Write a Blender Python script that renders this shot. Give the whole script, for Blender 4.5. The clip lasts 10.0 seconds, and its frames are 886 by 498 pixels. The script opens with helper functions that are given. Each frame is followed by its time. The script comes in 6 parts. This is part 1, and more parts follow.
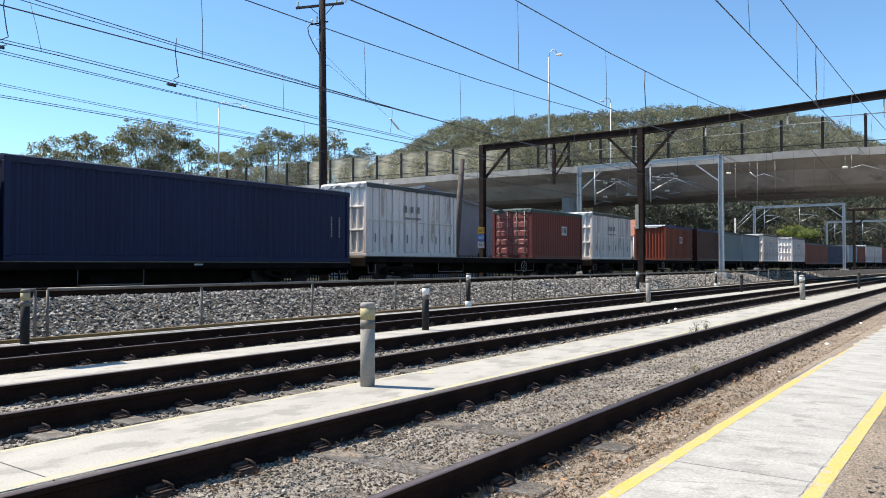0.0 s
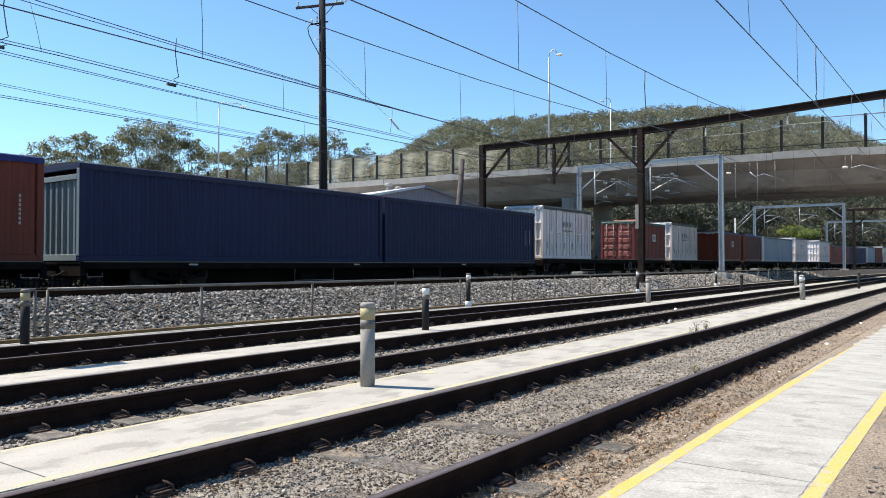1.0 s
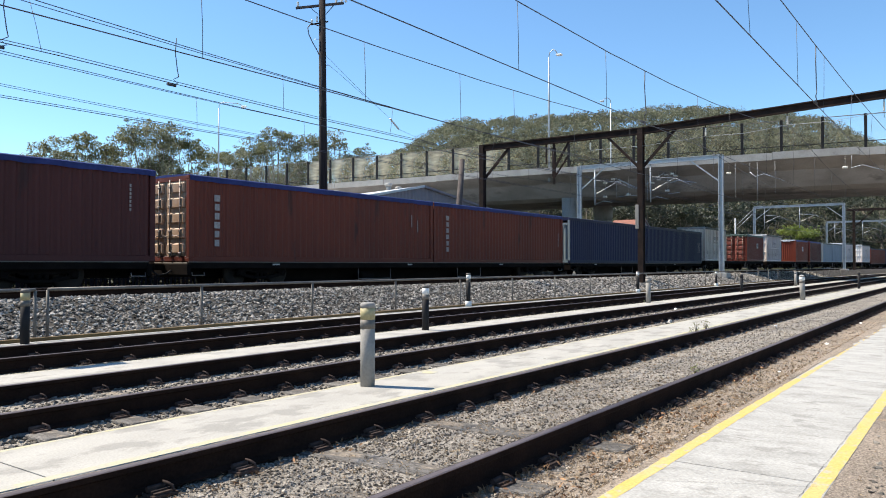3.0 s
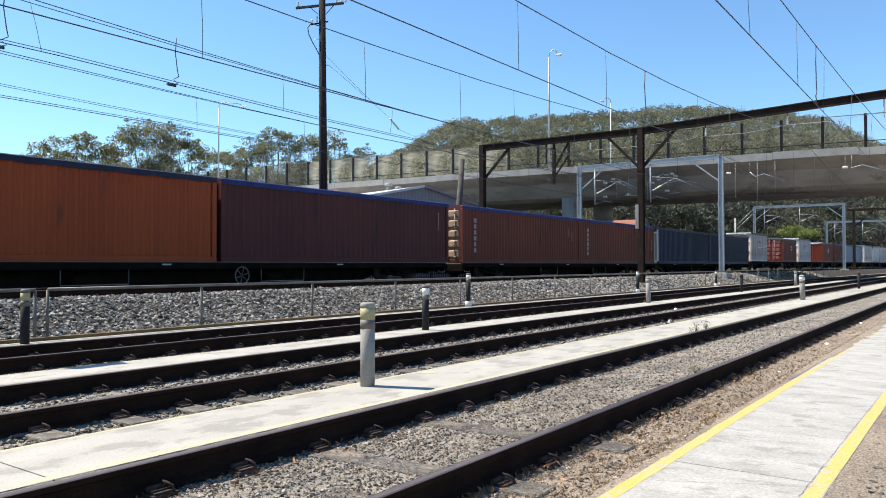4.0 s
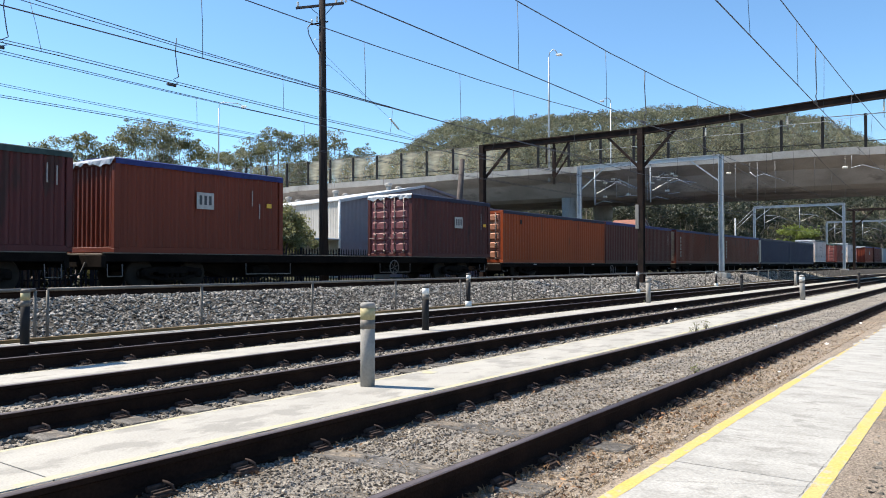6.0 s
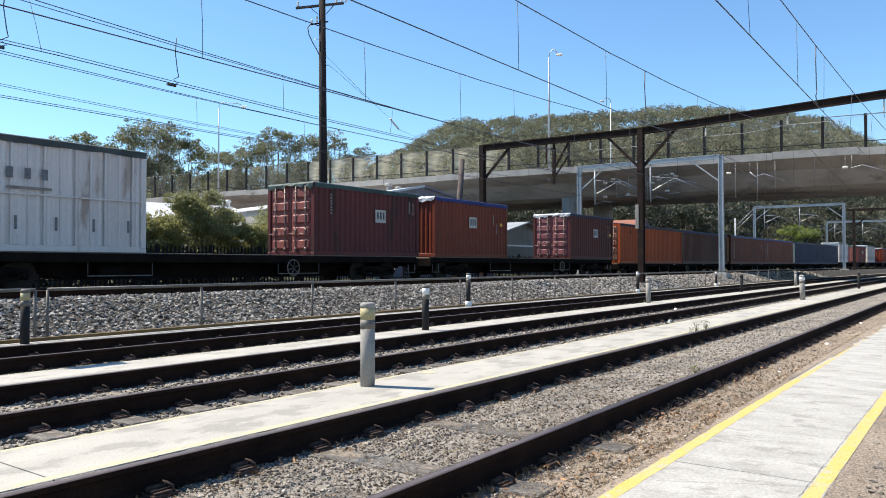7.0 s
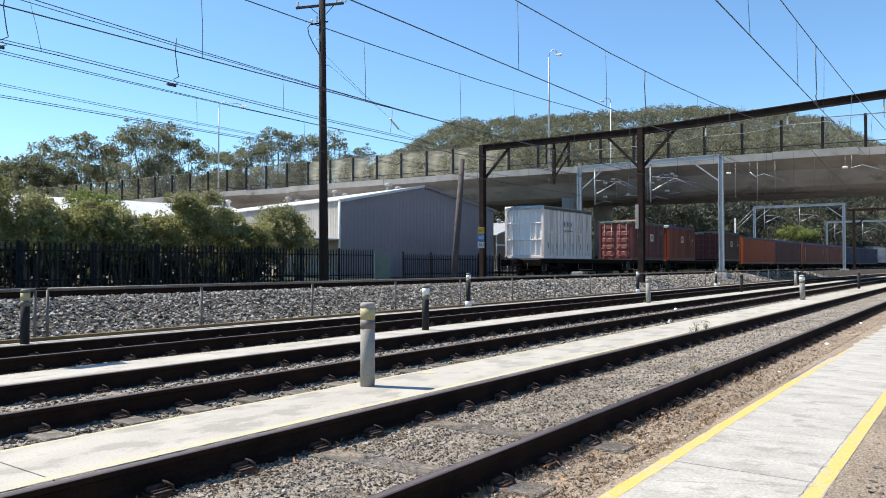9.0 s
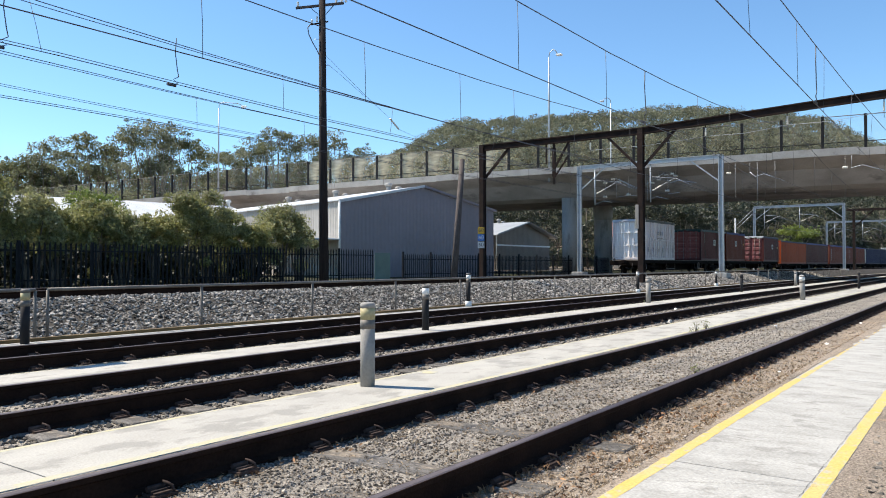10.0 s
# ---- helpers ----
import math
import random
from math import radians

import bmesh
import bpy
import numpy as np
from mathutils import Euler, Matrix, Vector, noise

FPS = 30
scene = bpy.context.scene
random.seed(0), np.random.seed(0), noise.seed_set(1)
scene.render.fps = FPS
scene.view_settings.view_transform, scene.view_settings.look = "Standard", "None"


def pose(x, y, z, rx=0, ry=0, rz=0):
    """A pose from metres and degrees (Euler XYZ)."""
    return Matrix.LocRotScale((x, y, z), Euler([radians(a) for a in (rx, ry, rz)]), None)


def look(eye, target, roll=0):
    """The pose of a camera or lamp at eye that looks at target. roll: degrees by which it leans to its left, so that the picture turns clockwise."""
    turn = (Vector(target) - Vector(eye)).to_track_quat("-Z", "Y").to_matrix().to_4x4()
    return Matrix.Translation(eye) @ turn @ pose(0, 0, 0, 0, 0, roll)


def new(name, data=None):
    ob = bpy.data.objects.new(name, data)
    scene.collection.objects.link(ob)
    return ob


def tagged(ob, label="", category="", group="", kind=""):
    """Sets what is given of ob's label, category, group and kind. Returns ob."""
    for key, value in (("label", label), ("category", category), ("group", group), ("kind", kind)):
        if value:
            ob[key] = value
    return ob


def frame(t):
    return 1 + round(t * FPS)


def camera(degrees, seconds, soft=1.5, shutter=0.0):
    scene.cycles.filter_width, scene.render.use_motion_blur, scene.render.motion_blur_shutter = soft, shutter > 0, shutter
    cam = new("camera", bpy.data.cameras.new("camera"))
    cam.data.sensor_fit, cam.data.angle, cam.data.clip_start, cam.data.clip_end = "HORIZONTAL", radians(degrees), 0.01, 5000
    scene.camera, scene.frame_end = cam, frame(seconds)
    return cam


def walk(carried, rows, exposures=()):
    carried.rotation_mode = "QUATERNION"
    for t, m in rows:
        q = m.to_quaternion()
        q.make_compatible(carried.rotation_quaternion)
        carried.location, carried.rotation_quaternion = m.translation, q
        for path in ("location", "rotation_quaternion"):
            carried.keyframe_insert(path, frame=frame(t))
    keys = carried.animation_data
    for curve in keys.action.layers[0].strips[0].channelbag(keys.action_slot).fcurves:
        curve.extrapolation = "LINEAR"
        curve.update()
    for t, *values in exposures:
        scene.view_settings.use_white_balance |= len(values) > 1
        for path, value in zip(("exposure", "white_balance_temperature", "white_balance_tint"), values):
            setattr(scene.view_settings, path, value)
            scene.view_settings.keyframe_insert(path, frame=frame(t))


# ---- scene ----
# The yard lies along +x; y is the distance to the side of it, z = 0 is the rail top of the sidings.
EYE = (0.0, 0.0, 1.145)
TURN, TILT = radians(35.708), 27.0 / 1330.0
cam = camera(61.04, 10.0, soft=1.0)
aim = look(EYE, (math.cos(TURN), math.sin(TURN), EYE[2] + TILT))

# ---- light ----
SUN = Vector((-0.215, 0.61, 0.85)).normalized()
world = bpy.data.worlds.new("sky")
scene.world = world
world.use_nodes = True
wn = world.node_tree.nodes
sky = wn.new("ShaderNodeTexSky")
sky.sky_type, sky.sun_disc = "NISHITA", False
sky.sun_elevation = math.asin(SUN.z)
sky.sun_rotation = math.atan2(SUN.x, SUN.y)
sky.air_density, sky.dust_density, sky.ozone_density = 1.0, 0.0, 3.0
wn["Background"].inputs["Strength"].default_value = 0.101
tint = wn.new("ShaderNodeMixRGB")
tint.blend_type = "MULTIPLY"
tint.inputs[0].default_value, tint.inputs[2].default_value = 1.0, (0.80, 1.0, 1.10, 1)
world.node_tree.links.new(sky.outputs["Color"], tint.inputs[1])
world.node_tree.links.new(tint.outputs[0], wn["Background"].inputs["Color"])
sun_data = bpy.data.lights.new("sun", "SUN")
sun_data.energy, sun_data.angle, sun_data.color = 5.0, radians(0.53), (1.0, 0.91, 0.77)
sun = new("sun", sun_data)
sun.matrix_world = look(SUN * 50, (0, 0, 0))
EXPOSURE = 0.83


# ---- geometry helpers ----
def bend(s):
    """How far the line has swung to the right at s metres."""
    if s < 50:
        return 0.0
    if s < 220:
        return 0.0004 * (s - 50) ** 2
    return 0.0004 * 170 ** 2 + 0.136 * (s - 220)


def heading(s):
    return -math.degrees(math.atan(0.0008 * (min(max(s, 50), 220) - 50)))


def at(s, p, z):
    return Vector((s, p - bend(s), z))


class Geo:
    """Collects vertices and faces for one mesh."""

    def __init__(self):
        self.v, self.f, self.s = [], [], []

    def add(self, verts, faces, smooth=False):
        n = len(self.v)
        self.v += [tuple(a) for a in verts]
        self.f += [tuple(i + n for i in face) for face in faces]
        self.s += [smooth] * len(faces)
        return self

    def box(self, c, size, m=None, cham=0.0):
        hx, hy, hz = (a / 2 for a in size)
        c = Vector(c)
        if cham <= 0:
            vs = [Vector((x * hx, y * hy, z * hz)) for x in (-1, 1) for y in (-1, 1) for z in (-1, 1)]
            fs = [(0, 1, 3, 2), (4, 6, 7, 5), (0, 4, 5, 1), (2, 3, 7, 6), (0, 2, 6, 4), (1, 5, 7, 3)]
        else:
            k = min(cham, hx * .9, hy * .9, hz * .9)
            vs, idx = [], {}
            for x in (-1, 1):
                for y in (-1, 1):
                    for z in (-1, 1):
                        idx[x, y, z] = len(vs)
                        vs += [Vector((x * hx, y * (hy - k), z * (hz - k))), Vector((x * (hx - k), y * hy, z * (hz - k))), Vector((x * (hx - k), y * (hy - k), z * hz))]
            fs = []
            for a in (-1, 1):
                fs.append([idx[a, y, z] for y, z in ((-1, -1), (1, -1), (1, 1), (-1, 1))])
                fs.append([idx[x, a, z] + 1 for x, z in ((-1, -1), (1, -1), (1, 1), (-1, 1))])
                fs.append([idx[x, y, a] + 2 for x, y in ((-1, -1), (1, -1), (1, 1), (-1, 1))])
                for b in (-1, 1):
                    fs.append([idx[a, b, -1], idx[a, b, 1], idx[a, b, 1] + 1, idx[a, b, -1] + 1])
                    fs.append([idx[a, -1, b], idx[a, 1, b], idx[a, 1, b] + 2, idx[a, -1, b] + 2])
                    fs.append([idx[-1, a, b] + 1, idx[1, a, b] + 1, idx[1, a, b] + 2, idx[-1, a, b] + 2])
                    for d in (-1, 1):
                        i = idx[a, b, d]
                        fs.append([i, i + 1, i + 2])
            out = []
            for face in fs:
                mid = sum((vs[i] for i in face), Vector()) / len(face)
                nrm = (vs[face[1]] - vs[face[0]]).cross(vs[face[2]] - vs[face[0]])
                out.append(face if nrm.dot(mid) > 0 else face[::-1])
            fs = out
        vs = [(m @ a if m else a) + c for a in vs]
        return self.add(vs, fs)

    def tube(self, pts, r, seg=8, caps=True, smooth=True):
        """A round bar along points; r: one radius, or one for each point."""
        pts = [Vector(a) for a in pts]
        rs = r if isinstance(r, (list, tuple)) else [r] * len(pts)
        n = len(self.v)
        side = None
        for i, a in enumerate(pts):
            d = (pts[min(i + 1, len(pts) - 1)] - pts[max(i - 1, 0)]).normalized()
            if side is None:
                side = d.orthogonal().normalized()
            side = (side - d * side.dot(d)).normalized()
            up = d.cross(side)
            for k in range(seg):
                w = 2 * math.pi * k / seg
                self.v.append(tuple(a + (side * math.cos(w) + up * math.sin(w)) * rs[i]))
        for i in range(len(pts) - 1):
            for k in range(seg):
                k2 = (k + 1) % seg
                self.f.append((n + i * seg + k, n + i * seg + k2, n + (i + 1) * seg + k2, n + (i + 1) * seg + k))
                self.s.append(smooth)
        if caps:
            self.f += [tuple(n + k for k in reversed(range(seg))), tuple(n + (len(pts) - 1) * seg + k for k in range(seg))]
            self.s += [False, False]
        return self

    def sweep(self, profile, frames, closed=True, caps=True, smooth=False):
        """profile: (side, up) pairs; frames: functions' results, one 4x4 matrix for each station."""
        n, k = len(self.v), len(profile)
        for m in frames:
            for a, b in profile:
                self.v.append(tuple(m @ Vector((0, a, b))))
        for i in range(len(frames) - 1):
            for j in range(k if closed else k - 1):
                j2 = (j + 1) % k
                self.f.append((n + i * k + j, n + (i + 1) * k + j, n + (i + 1) * k + j2, n + i * k + j2))
                self.s.append(smooth)
        if caps and closed:
            self.f += [tuple(n + j for j in range(k)), tuple(n + (len(frames) - 1) * k + j for j in reversed(range(k)))]
            self.s += [False, False]
        return self

    def mesh(self, name, mat):
        me = bpy.data.meshes.new(name)
        me.from_pydata(self.v, [], self.f)
        me.polygons.foreach_set("use_smooth", self.s)
        me.materials.append(mat)
        me.update()
        return me


def part(name, geo, mat, parent=None, label="", m=None):
    me = geo if isinstance(geo, bpy.types.Mesh) else geo.mesh(name, mat)
    ob = new(name, me)
    if parent is not None:
        ob.parent = parent
    if m is not None:
        ob.matrix_basis = m
    if label:
        ob["label"] = label
    return ob


def thing(name, label, category, group="", m=None, kind=""):
    ob = new(name)
    ob.empty_display_size = 0.2
    if m is not None:
        ob.matrix_basis = m
    return tagged(ob, label, category, group, kind)


CACHE = {}


def cached(key, build):
    if key not in CACHE:
        CACHE[key] = build()
    return CACHE[key]


def stations(s0, s1, p, z=0.0, near=1.5, far=6.0):
    out, s = [], s0
    while s < s1:
        out.append(s)
        s += near if -5 < s < 60 else far
    out.append(s1)
    return [pose(*at(a, p, z), rz=heading(a)) for a in out]


# ---- materials ----
def mat(name, c1, c2=None, scale=3.0, rough=0.7, metal=0.0, bump=0.15, bscale=40.0, fine=0.12, rand=0.0, stretch=(1, 1, 1), spot=None, spotscale=1.2, spotlo=0.58, island=0.0, coords="Object", spec=0.5):
    """A mixed surface: two colours over a broad noise, fine grain, relief, and spots of a third colour."""
    m = bpy.data.materials.new(name)
    m.use_nodes = True
    nt = m.node_tree
    nd, ln = nt.nodes, nt.links
    b = nd["Principled BSDF"]
    b.inputs["Roughness"].default_value, b.inputs["Metallic"].default_value = rough, metal
    b.inputs["Specular IOR Level"].default_value = spec
    tc, mp = nd.new("ShaderNodeTexCoord"), nd.new("ShaderNodeMapping")
    mp.inputs["Scale"].default_value = stretch
    ln.new(tc.outputs[coords], mp.inputs["Vector"])
    n1 = nd.new("ShaderNodeTexNoise")
    n1.inputs["Scale"].default_value, n1.inputs["Detail"].default_value = scale, 6
    ln.new(mp.outputs[0], n1.inputs["Vector"])
    ramp = nd.new("ShaderNodeValToRGB")
    ramp.color_ramp.elements[0].position, ramp.color_ramp.elements[1].position = 0.36, 0.64
    ramp.color_ramp.elements[0].color = (*c1, 1)
    ramp.color_ramp.elements[1].color = (*(c2 or [a * 0.8 for a in c1]), 1)
    ln.new(n1.outputs["Fac"], ramp.inputs["Fac"])
    col = ramp.outputs["Color"]
    if spot:
        n3 = nd.new("ShaderNodeTexNoise")
        n3.inputs["Scale"].default_value, n3.inputs["Detail"].default_value, n3.inputs["Roughness"].default_value = spotscale, 8, 0.65
        ln.new(mp.outputs[0], n3.inputs["Vector"])
        r3 = nd.new("ShaderNodeValToRGB")
        r3.color_ramp.elements[0].position, r3.color_ramp.elements[1].position = spotlo, spotlo + 0.08
        ln.new(n3.outputs["Fac"], r3.inputs["Fac"])
        mx = nd.new("ShaderNodeMixRGB")
        mx.inputs[2].default_value = (*spot, 1)
        ln.new(r3.outputs["Color"], mx.inputs[0])
        ln.new(col, mx.inputs[1])
        col = mx.outputs[0]
    n2 = nd.new("ShaderNodeTexNoise")
    n2.inputs["Scale"].default_value, n2.inputs["Detail"].default_value = bscale, 4
    ln.new(mp.outputs[0], n2.inputs["Vector"])
    hs = nd.new("ShaderNodeHueSaturation")
    rng = nd.new("ShaderNodeMapRange")
    rng.inputs["From Min"].default_value, rng.inputs["From Max"].default_value = 0.3, 0.7
    rng.inputs["To Min"].default_value, rng.inputs["To Max"].default_value = 1 - fine, 1 + fine
    ln.new(n2.outputs["Fac"], rng.inputs["Value"])
    val = rng.outputs[0]
    if rand or island:
        src = nd.new("ShaderNodeObjectInfo").outputs["Random"] if rand else nd.new("ShaderNodeNewGeometry").outputs["Random Per Island"]
        r2 = nd.new("ShaderNodeMapRange")
        r2.inputs["To Min"].default_value, r2.inputs["To Max"].default_value = 1 - (rand or island), 1 + (rand or island)
        ln.new(src, r2.inputs["Value"])
        mul = nd.new("ShaderNodeMath")
        mul.operation = "MULTIPLY"
        ln.new(val, mul.inputs[0])
        ln.new(r2.outputs[0], mul.inputs[1])
        val = mul.outputs[0]
    ln.new(val, hs.inputs["Value"])
    ln.new(col, hs.inputs["Color"])
    ln.new(hs.outputs[0], b.inputs["Base Color"])
    if bump:
        bp = nd.new("ShaderNodeBump")
        bp.inputs["Strength"].default_value, bp.inputs["Distance"].default_value = bump, 0.02
        ln.new(n2.outputs["Fac"], bp.inputs["Height"])
        ln.new(bp.outputs[0], b.inputs["Normal"])
    return m


def leafy(name, c1, c2, c3, thru=0.45):
    """Leaves: colour by clump and leaf, light shining through."""
    m = mat(name, c1, c2, scale=0.35, rough=0.55, bump=0, bscale=3.0, fine=0.25, island=0.35, spot=c3, spotscale=0.8, spotlo=0.6)
    nt = m.node_tree
    b, o = nt.nodes["Principled BSDF"], nt.nodes["Material Output"]
    tr, ad = nt.nodes.new("ShaderNodeBsdfTranslucent"), nt.nodes.new("ShaderNodeMixShader")
    ad.inputs[0].default_value = thru
    nt.links.new(b.inputs["Base Color"].links[0].from_socket, tr.inputs["Color"])
    nt.links.new(b.outputs[0], ad.inputs[1])
    nt.links.new(tr.outputs[0], ad.inputs[2])
    nt.links.new(ad.outputs[0], o.inputs["Surface"])
    return m


M = {}
M["soil"] = mat("soil", (0.212, 0.176, 0.140), (0.305, 0.250, 0.196), 0.9, 0.95, bump=1.0, bscale=75, fine=0.55, spot=(0.30, 0.215, 0.145), spotscale=1.6, spotlo=0.58, spec=0.2)
M["silt"] = mat("grey_silt", (0.205, 0.185, 0.160), (0.310, 0.280, 0.240), 1.3, 0.95, bump=1.0, bscale=75, fine=0.55, spot=(0.35, 0.315, 0.27), spotscale=1.7, spotlo=0.6, spec=0.2)
M["stone"] = mat("stone", (0.138, 0.127, 0.115), (0.325, 0.300, 0.270), 6, 0.95, bump=0.3, bscale=80, fine=0.15, island=0.85, spec=0.2)
M["yard_stone"] = mat("yard_stone", (0.090, 0.081, 0.070), (0.215, 0.194, 0.166), 6, 0.95, bump=0.3, bscale=80, fine=0.15, island=0.8, spec=0.2)
M["grit"] = mat("grit", (0.140, 0.123, 0.103), (0.330, 0.288, 0.240), 4, 0.95, bump=0.3, bscale=90, fine=0.2, island=0.75, spec=0.2)
# Dark bed: the shadow in the gaps between stones is put into its colour.
M["bed"] = mat("shaded_ballast_bed", (0.035, 0.032, 0.029), (0.07, 0.063, 0.055), 5, 0.95, bump=0.8, bscale=30, fine=0.5, spec=0.1)
M["ochre"] = mat("ochre_edge", (0.156, 0.101, 0.039), (0.109, 0.070, 0.031), 2, 0.9, bump=0.2)
M["grey_paint"] = mat("grey_paint", (0.275, 0.26, 0.24), (0.225, 0.213, 0.196), 2, 0.7, bump=0.1, fine=0.1, spot=(0.16, 0.14, 0.12), spotscale=5, spotlo=0.64, spec=0.3)
M["dead_leaf"] = mat("dead_leaf", (0.34, 0.20, 0.10), (0.20, 0.105, 0.055), 9, 0.85, bump=0, fine=0.2, island=0.5)
M["straw"] = mat("straw", (0.35, 0.27, 0.175), (0.19, 0.13, 0.08), 9, 0.9, bump=0, fine=0.2, island=0.5)
M["concrete"] = mat("concrete", (0.400, 0.382, 0.343), (0.335, 0.320, 0.288), 1.4, 0.9, bump=0.2, bscale=60, fine=0.14, spot=(0.27, 0.258, 0.232), spotscale=1.9, spotlo=0.51, stretch=(1.0, 1.5, 1), rand=0.06)
M["concrete_old"] = mat("worn_concrete", (0.39, 0.379, 0.352), (0.315, 0.306, 0.282), 2.6, 0.9, bump=0.3, bscale=60, fine=0.20, spot=(0.265, 0.256, 0.234), spotscale=4.0, spotlo=0.54, stretch=(1.5, 0.8, 1), rand=0.05)
M["crack"] = mat("crack_dirt", (0.13, 0.118, 0.10), (0.20, 0.185, 0.16), 14, 0.95, bump=0, fine=0.2)
M["yellow"] = mat("yellow_paint", (0.53, 0.375, 0.095), (0.49, 0.375, 0.150), 4, 0.8, bump=0.1, bscale=60, fine=0.16, spot=(0.39, 0.355, 0.265), spotscale=13, spotlo=0.57)
M["faint"] = mat("faded_yellow_paint", (0.435, 0.392, 0.240), (0.405, 0.375, 0.280), 3, 0.8, bump=0.1, bscale=60, fine=0.1, spot=(0.36, 0.343, 0.295), spotscale=4, spotlo=0.54)
# Rust brown lowered to near black: the rail sides' shade is in the colour.
M["rail"] = mat("shaded_rail_steel", (0.019, 0.011, 0.0085), (0.031, 0.017, 0.012), 3, 0.95, 0.0, bump=0.25, bscale=60, fine=0.2, spec=0.06)
M["railtop"] = mat("rail_head", (0.115, 0.098, 0.102), (0.078, 0.064, 0.066), 2, 0.6, 0.15, bump=0.1, bscale=90, fine=0.2, stretch=(0.2, 1, 1), spec=0.2)
M["clip"] = mat("rusty_iron", (0.050, 0.036, 0.031), (0.090, 0.060, 0.049), 8, 0.85, 0.1, bump=0.3, fine=0.2, rand=0.3, spec=0.2)
M["sleeper"] = mat("old_timber", (0.165, 0.152, 0.138), (0.095, 0.086, 0.077), 5, 0.95, bump=0.9, bscale=45, fine=0.45, rand=0.25, stretch=(2.2, 0.7, 2.2), spot=(0.24, 0.20, 0.155), spotscale=3, spotlo=0.55)
M["galv"] = mat("galvanised", (0.40, 0.43, 0.46), (0.32, 0.35, 0.38), 2.5, 0.5, 0.4, bump=0.05, bscale=50, fine=0.1)
M["greyrail"] = mat("pipe", (0.18, 0.165, 0.148), (0.12, 0.108, 0.095), 3, 0.65, 0.3, bump=0.1, fine=0.15)
M["rust"] = mat("rust_steel", (0.016, 0.012, 0.0112), (0.033, 0.021, 0.017), 2, 0.9, 0.0, bump=0.3, fine=0.2, spec=0.15)
M["wood"] = mat("pole_timber", (0.022, 0.018, 0.019), (0.040, 0.032, 0.030), 4, 0.95, bump=0.6, bscale=24, fine=0.25, stretch=(6, 6, 0.35), spec=0.2)
M["grey_wood"] = mat("grey_timber", (0.112, 0.092, 0.085), (0.060, 0.047, 0.043), 4, 0.9, bump=0.6, bscale=24, fine=0.25, stretch=(6, 6, 0.35))
M["wire"] = mat("wire", (0.05, 0.055, 0.065), (0.08, 0.08, 0.09), 3, 0.6, 0.5, bump=0)
M["porcelain"] = mat("porcelain", (0.70, 0.66, 0.58), (0.6, 0.57, 0.5), 3, 0.25, bump=0)
M["bridge"] = mat("bridge_concrete", (0.325, 0.299, 0.279), (0.24, 0.221, 0.206), 0.5, 0.95, bump=0.2, bscale=12, fine=0.1, spot=(0.165, 0.151, 0.142), spotscale=0.22, spotlo=0.55, stretch=(1, 1, 2.2), spec=0.2)
M["parapet"] = mat("parapet_concrete", (0.46, 0.425, 0.38), (0.36, 0.33, 0.295), 0.9, 0.9, bump=0.15, bscale=14, fine=0.1, spot=(0.22, 0.195, 0.17), spotscale=0.9, spotlo=0.6)
M["pier"] = mat("pier_concrete", (0.30, 0.30, 0.29), (0.23, 0.23, 0.225), 0.8, 0.85, bump=0.15, bscale=20, fine=0.12, spot=(0.17, 0.165, 0.16), spotscale=0.9, spotlo=0.56, stretch=(1.5, 1.5, 0.4))
M["black"] = mat("black_paint", (0.014, 0.014, 0.016), (0.024, 0.023, 0.024), 3, 0.7, bump=0.05, spec=0.2)
M["palisade"] = mat("palisade_paint", (0.010, 0.011, 0.013), (0.017, 0.018, 0.021), 3, 0.8, bump=0.05, fine=0.15, spec=0.12)
M["shed"] = mat("shed_metal", (0.238, 0.207, 0.224), (0.208, 0.182, 0.196), 0.3, 0.7, 0.0, bump=0.0, fine=0.04, bscale=3)
# Pale metal; on the warehouse's left wall the pale tone stands for sunlight.
M["shed_side"] = mat("pale_metal", (0.36, 0.345, 0.32), (0.31, 0.295, 0.27), 0.4, 0.7, 0.0, bump=0.0, fine=0.05, bscale=3)
M["cottage"] = mat("cream_boards", (0.215, 0.182, 0.148), (0.172, 0.147, 0.122), 0.6, 0.8, bump=0.1, bscale=6)
M["roof"] = mat("white_roof", (0.562, 0.569, 0.577), (0.484, 0.499, 0.515), 0.5, 0.5, 0.1, bump=0.05, bscale=9, fine=0.06)
M["dull_roof"] = mat("dull_metal_roof", (0.33, 0.345, 0.36), (0.27, 0.285, 0.30), 0.5, 0.55, 0.1, bump=0.05, bscale=9, fine=0.06)
M["tiles"] = mat("red_tiles", (0.27, 0.105, 0.068), (0.21, 0.088, 0.06), 2, 0.85, bump=0.3, bscale=8)
M["white_paint"] = mat("white_paint", (0.74, 0.73, 0.70), (0.66, 0.65, 0.61), 2, 0.55, bump=0.05, fine=0.08)
M["bark"] = mat("gum_bark", (0.22, 0.19, 0.155), (0.12, 0.095, 0.075), 2, 0.9, bump=0.5, bscale=12, fine=0.3, stretch=(3, 3, 0.5))
# Grass darkened to hold the shade behind the fence and below the shrubs.
M["grass"] = mat("shaded_grass_floor", (0.028, 0.031, 0.016), (0.050, 0.050, 0.025), 0.4, 0.95, bump=0.6, bscale=6, fine=0.4, spec=0.2)
# Darkened so that gaps between the crowns look shaded.
M["shaded_hill_floor"] = mat("shaded_hill_floor", (0.024, 0.027, 0.016), (0.044, 0.045, 0.025), 0.1, 0.95, bump=0.3, bscale=2, fine=0.4, spec=0.1)
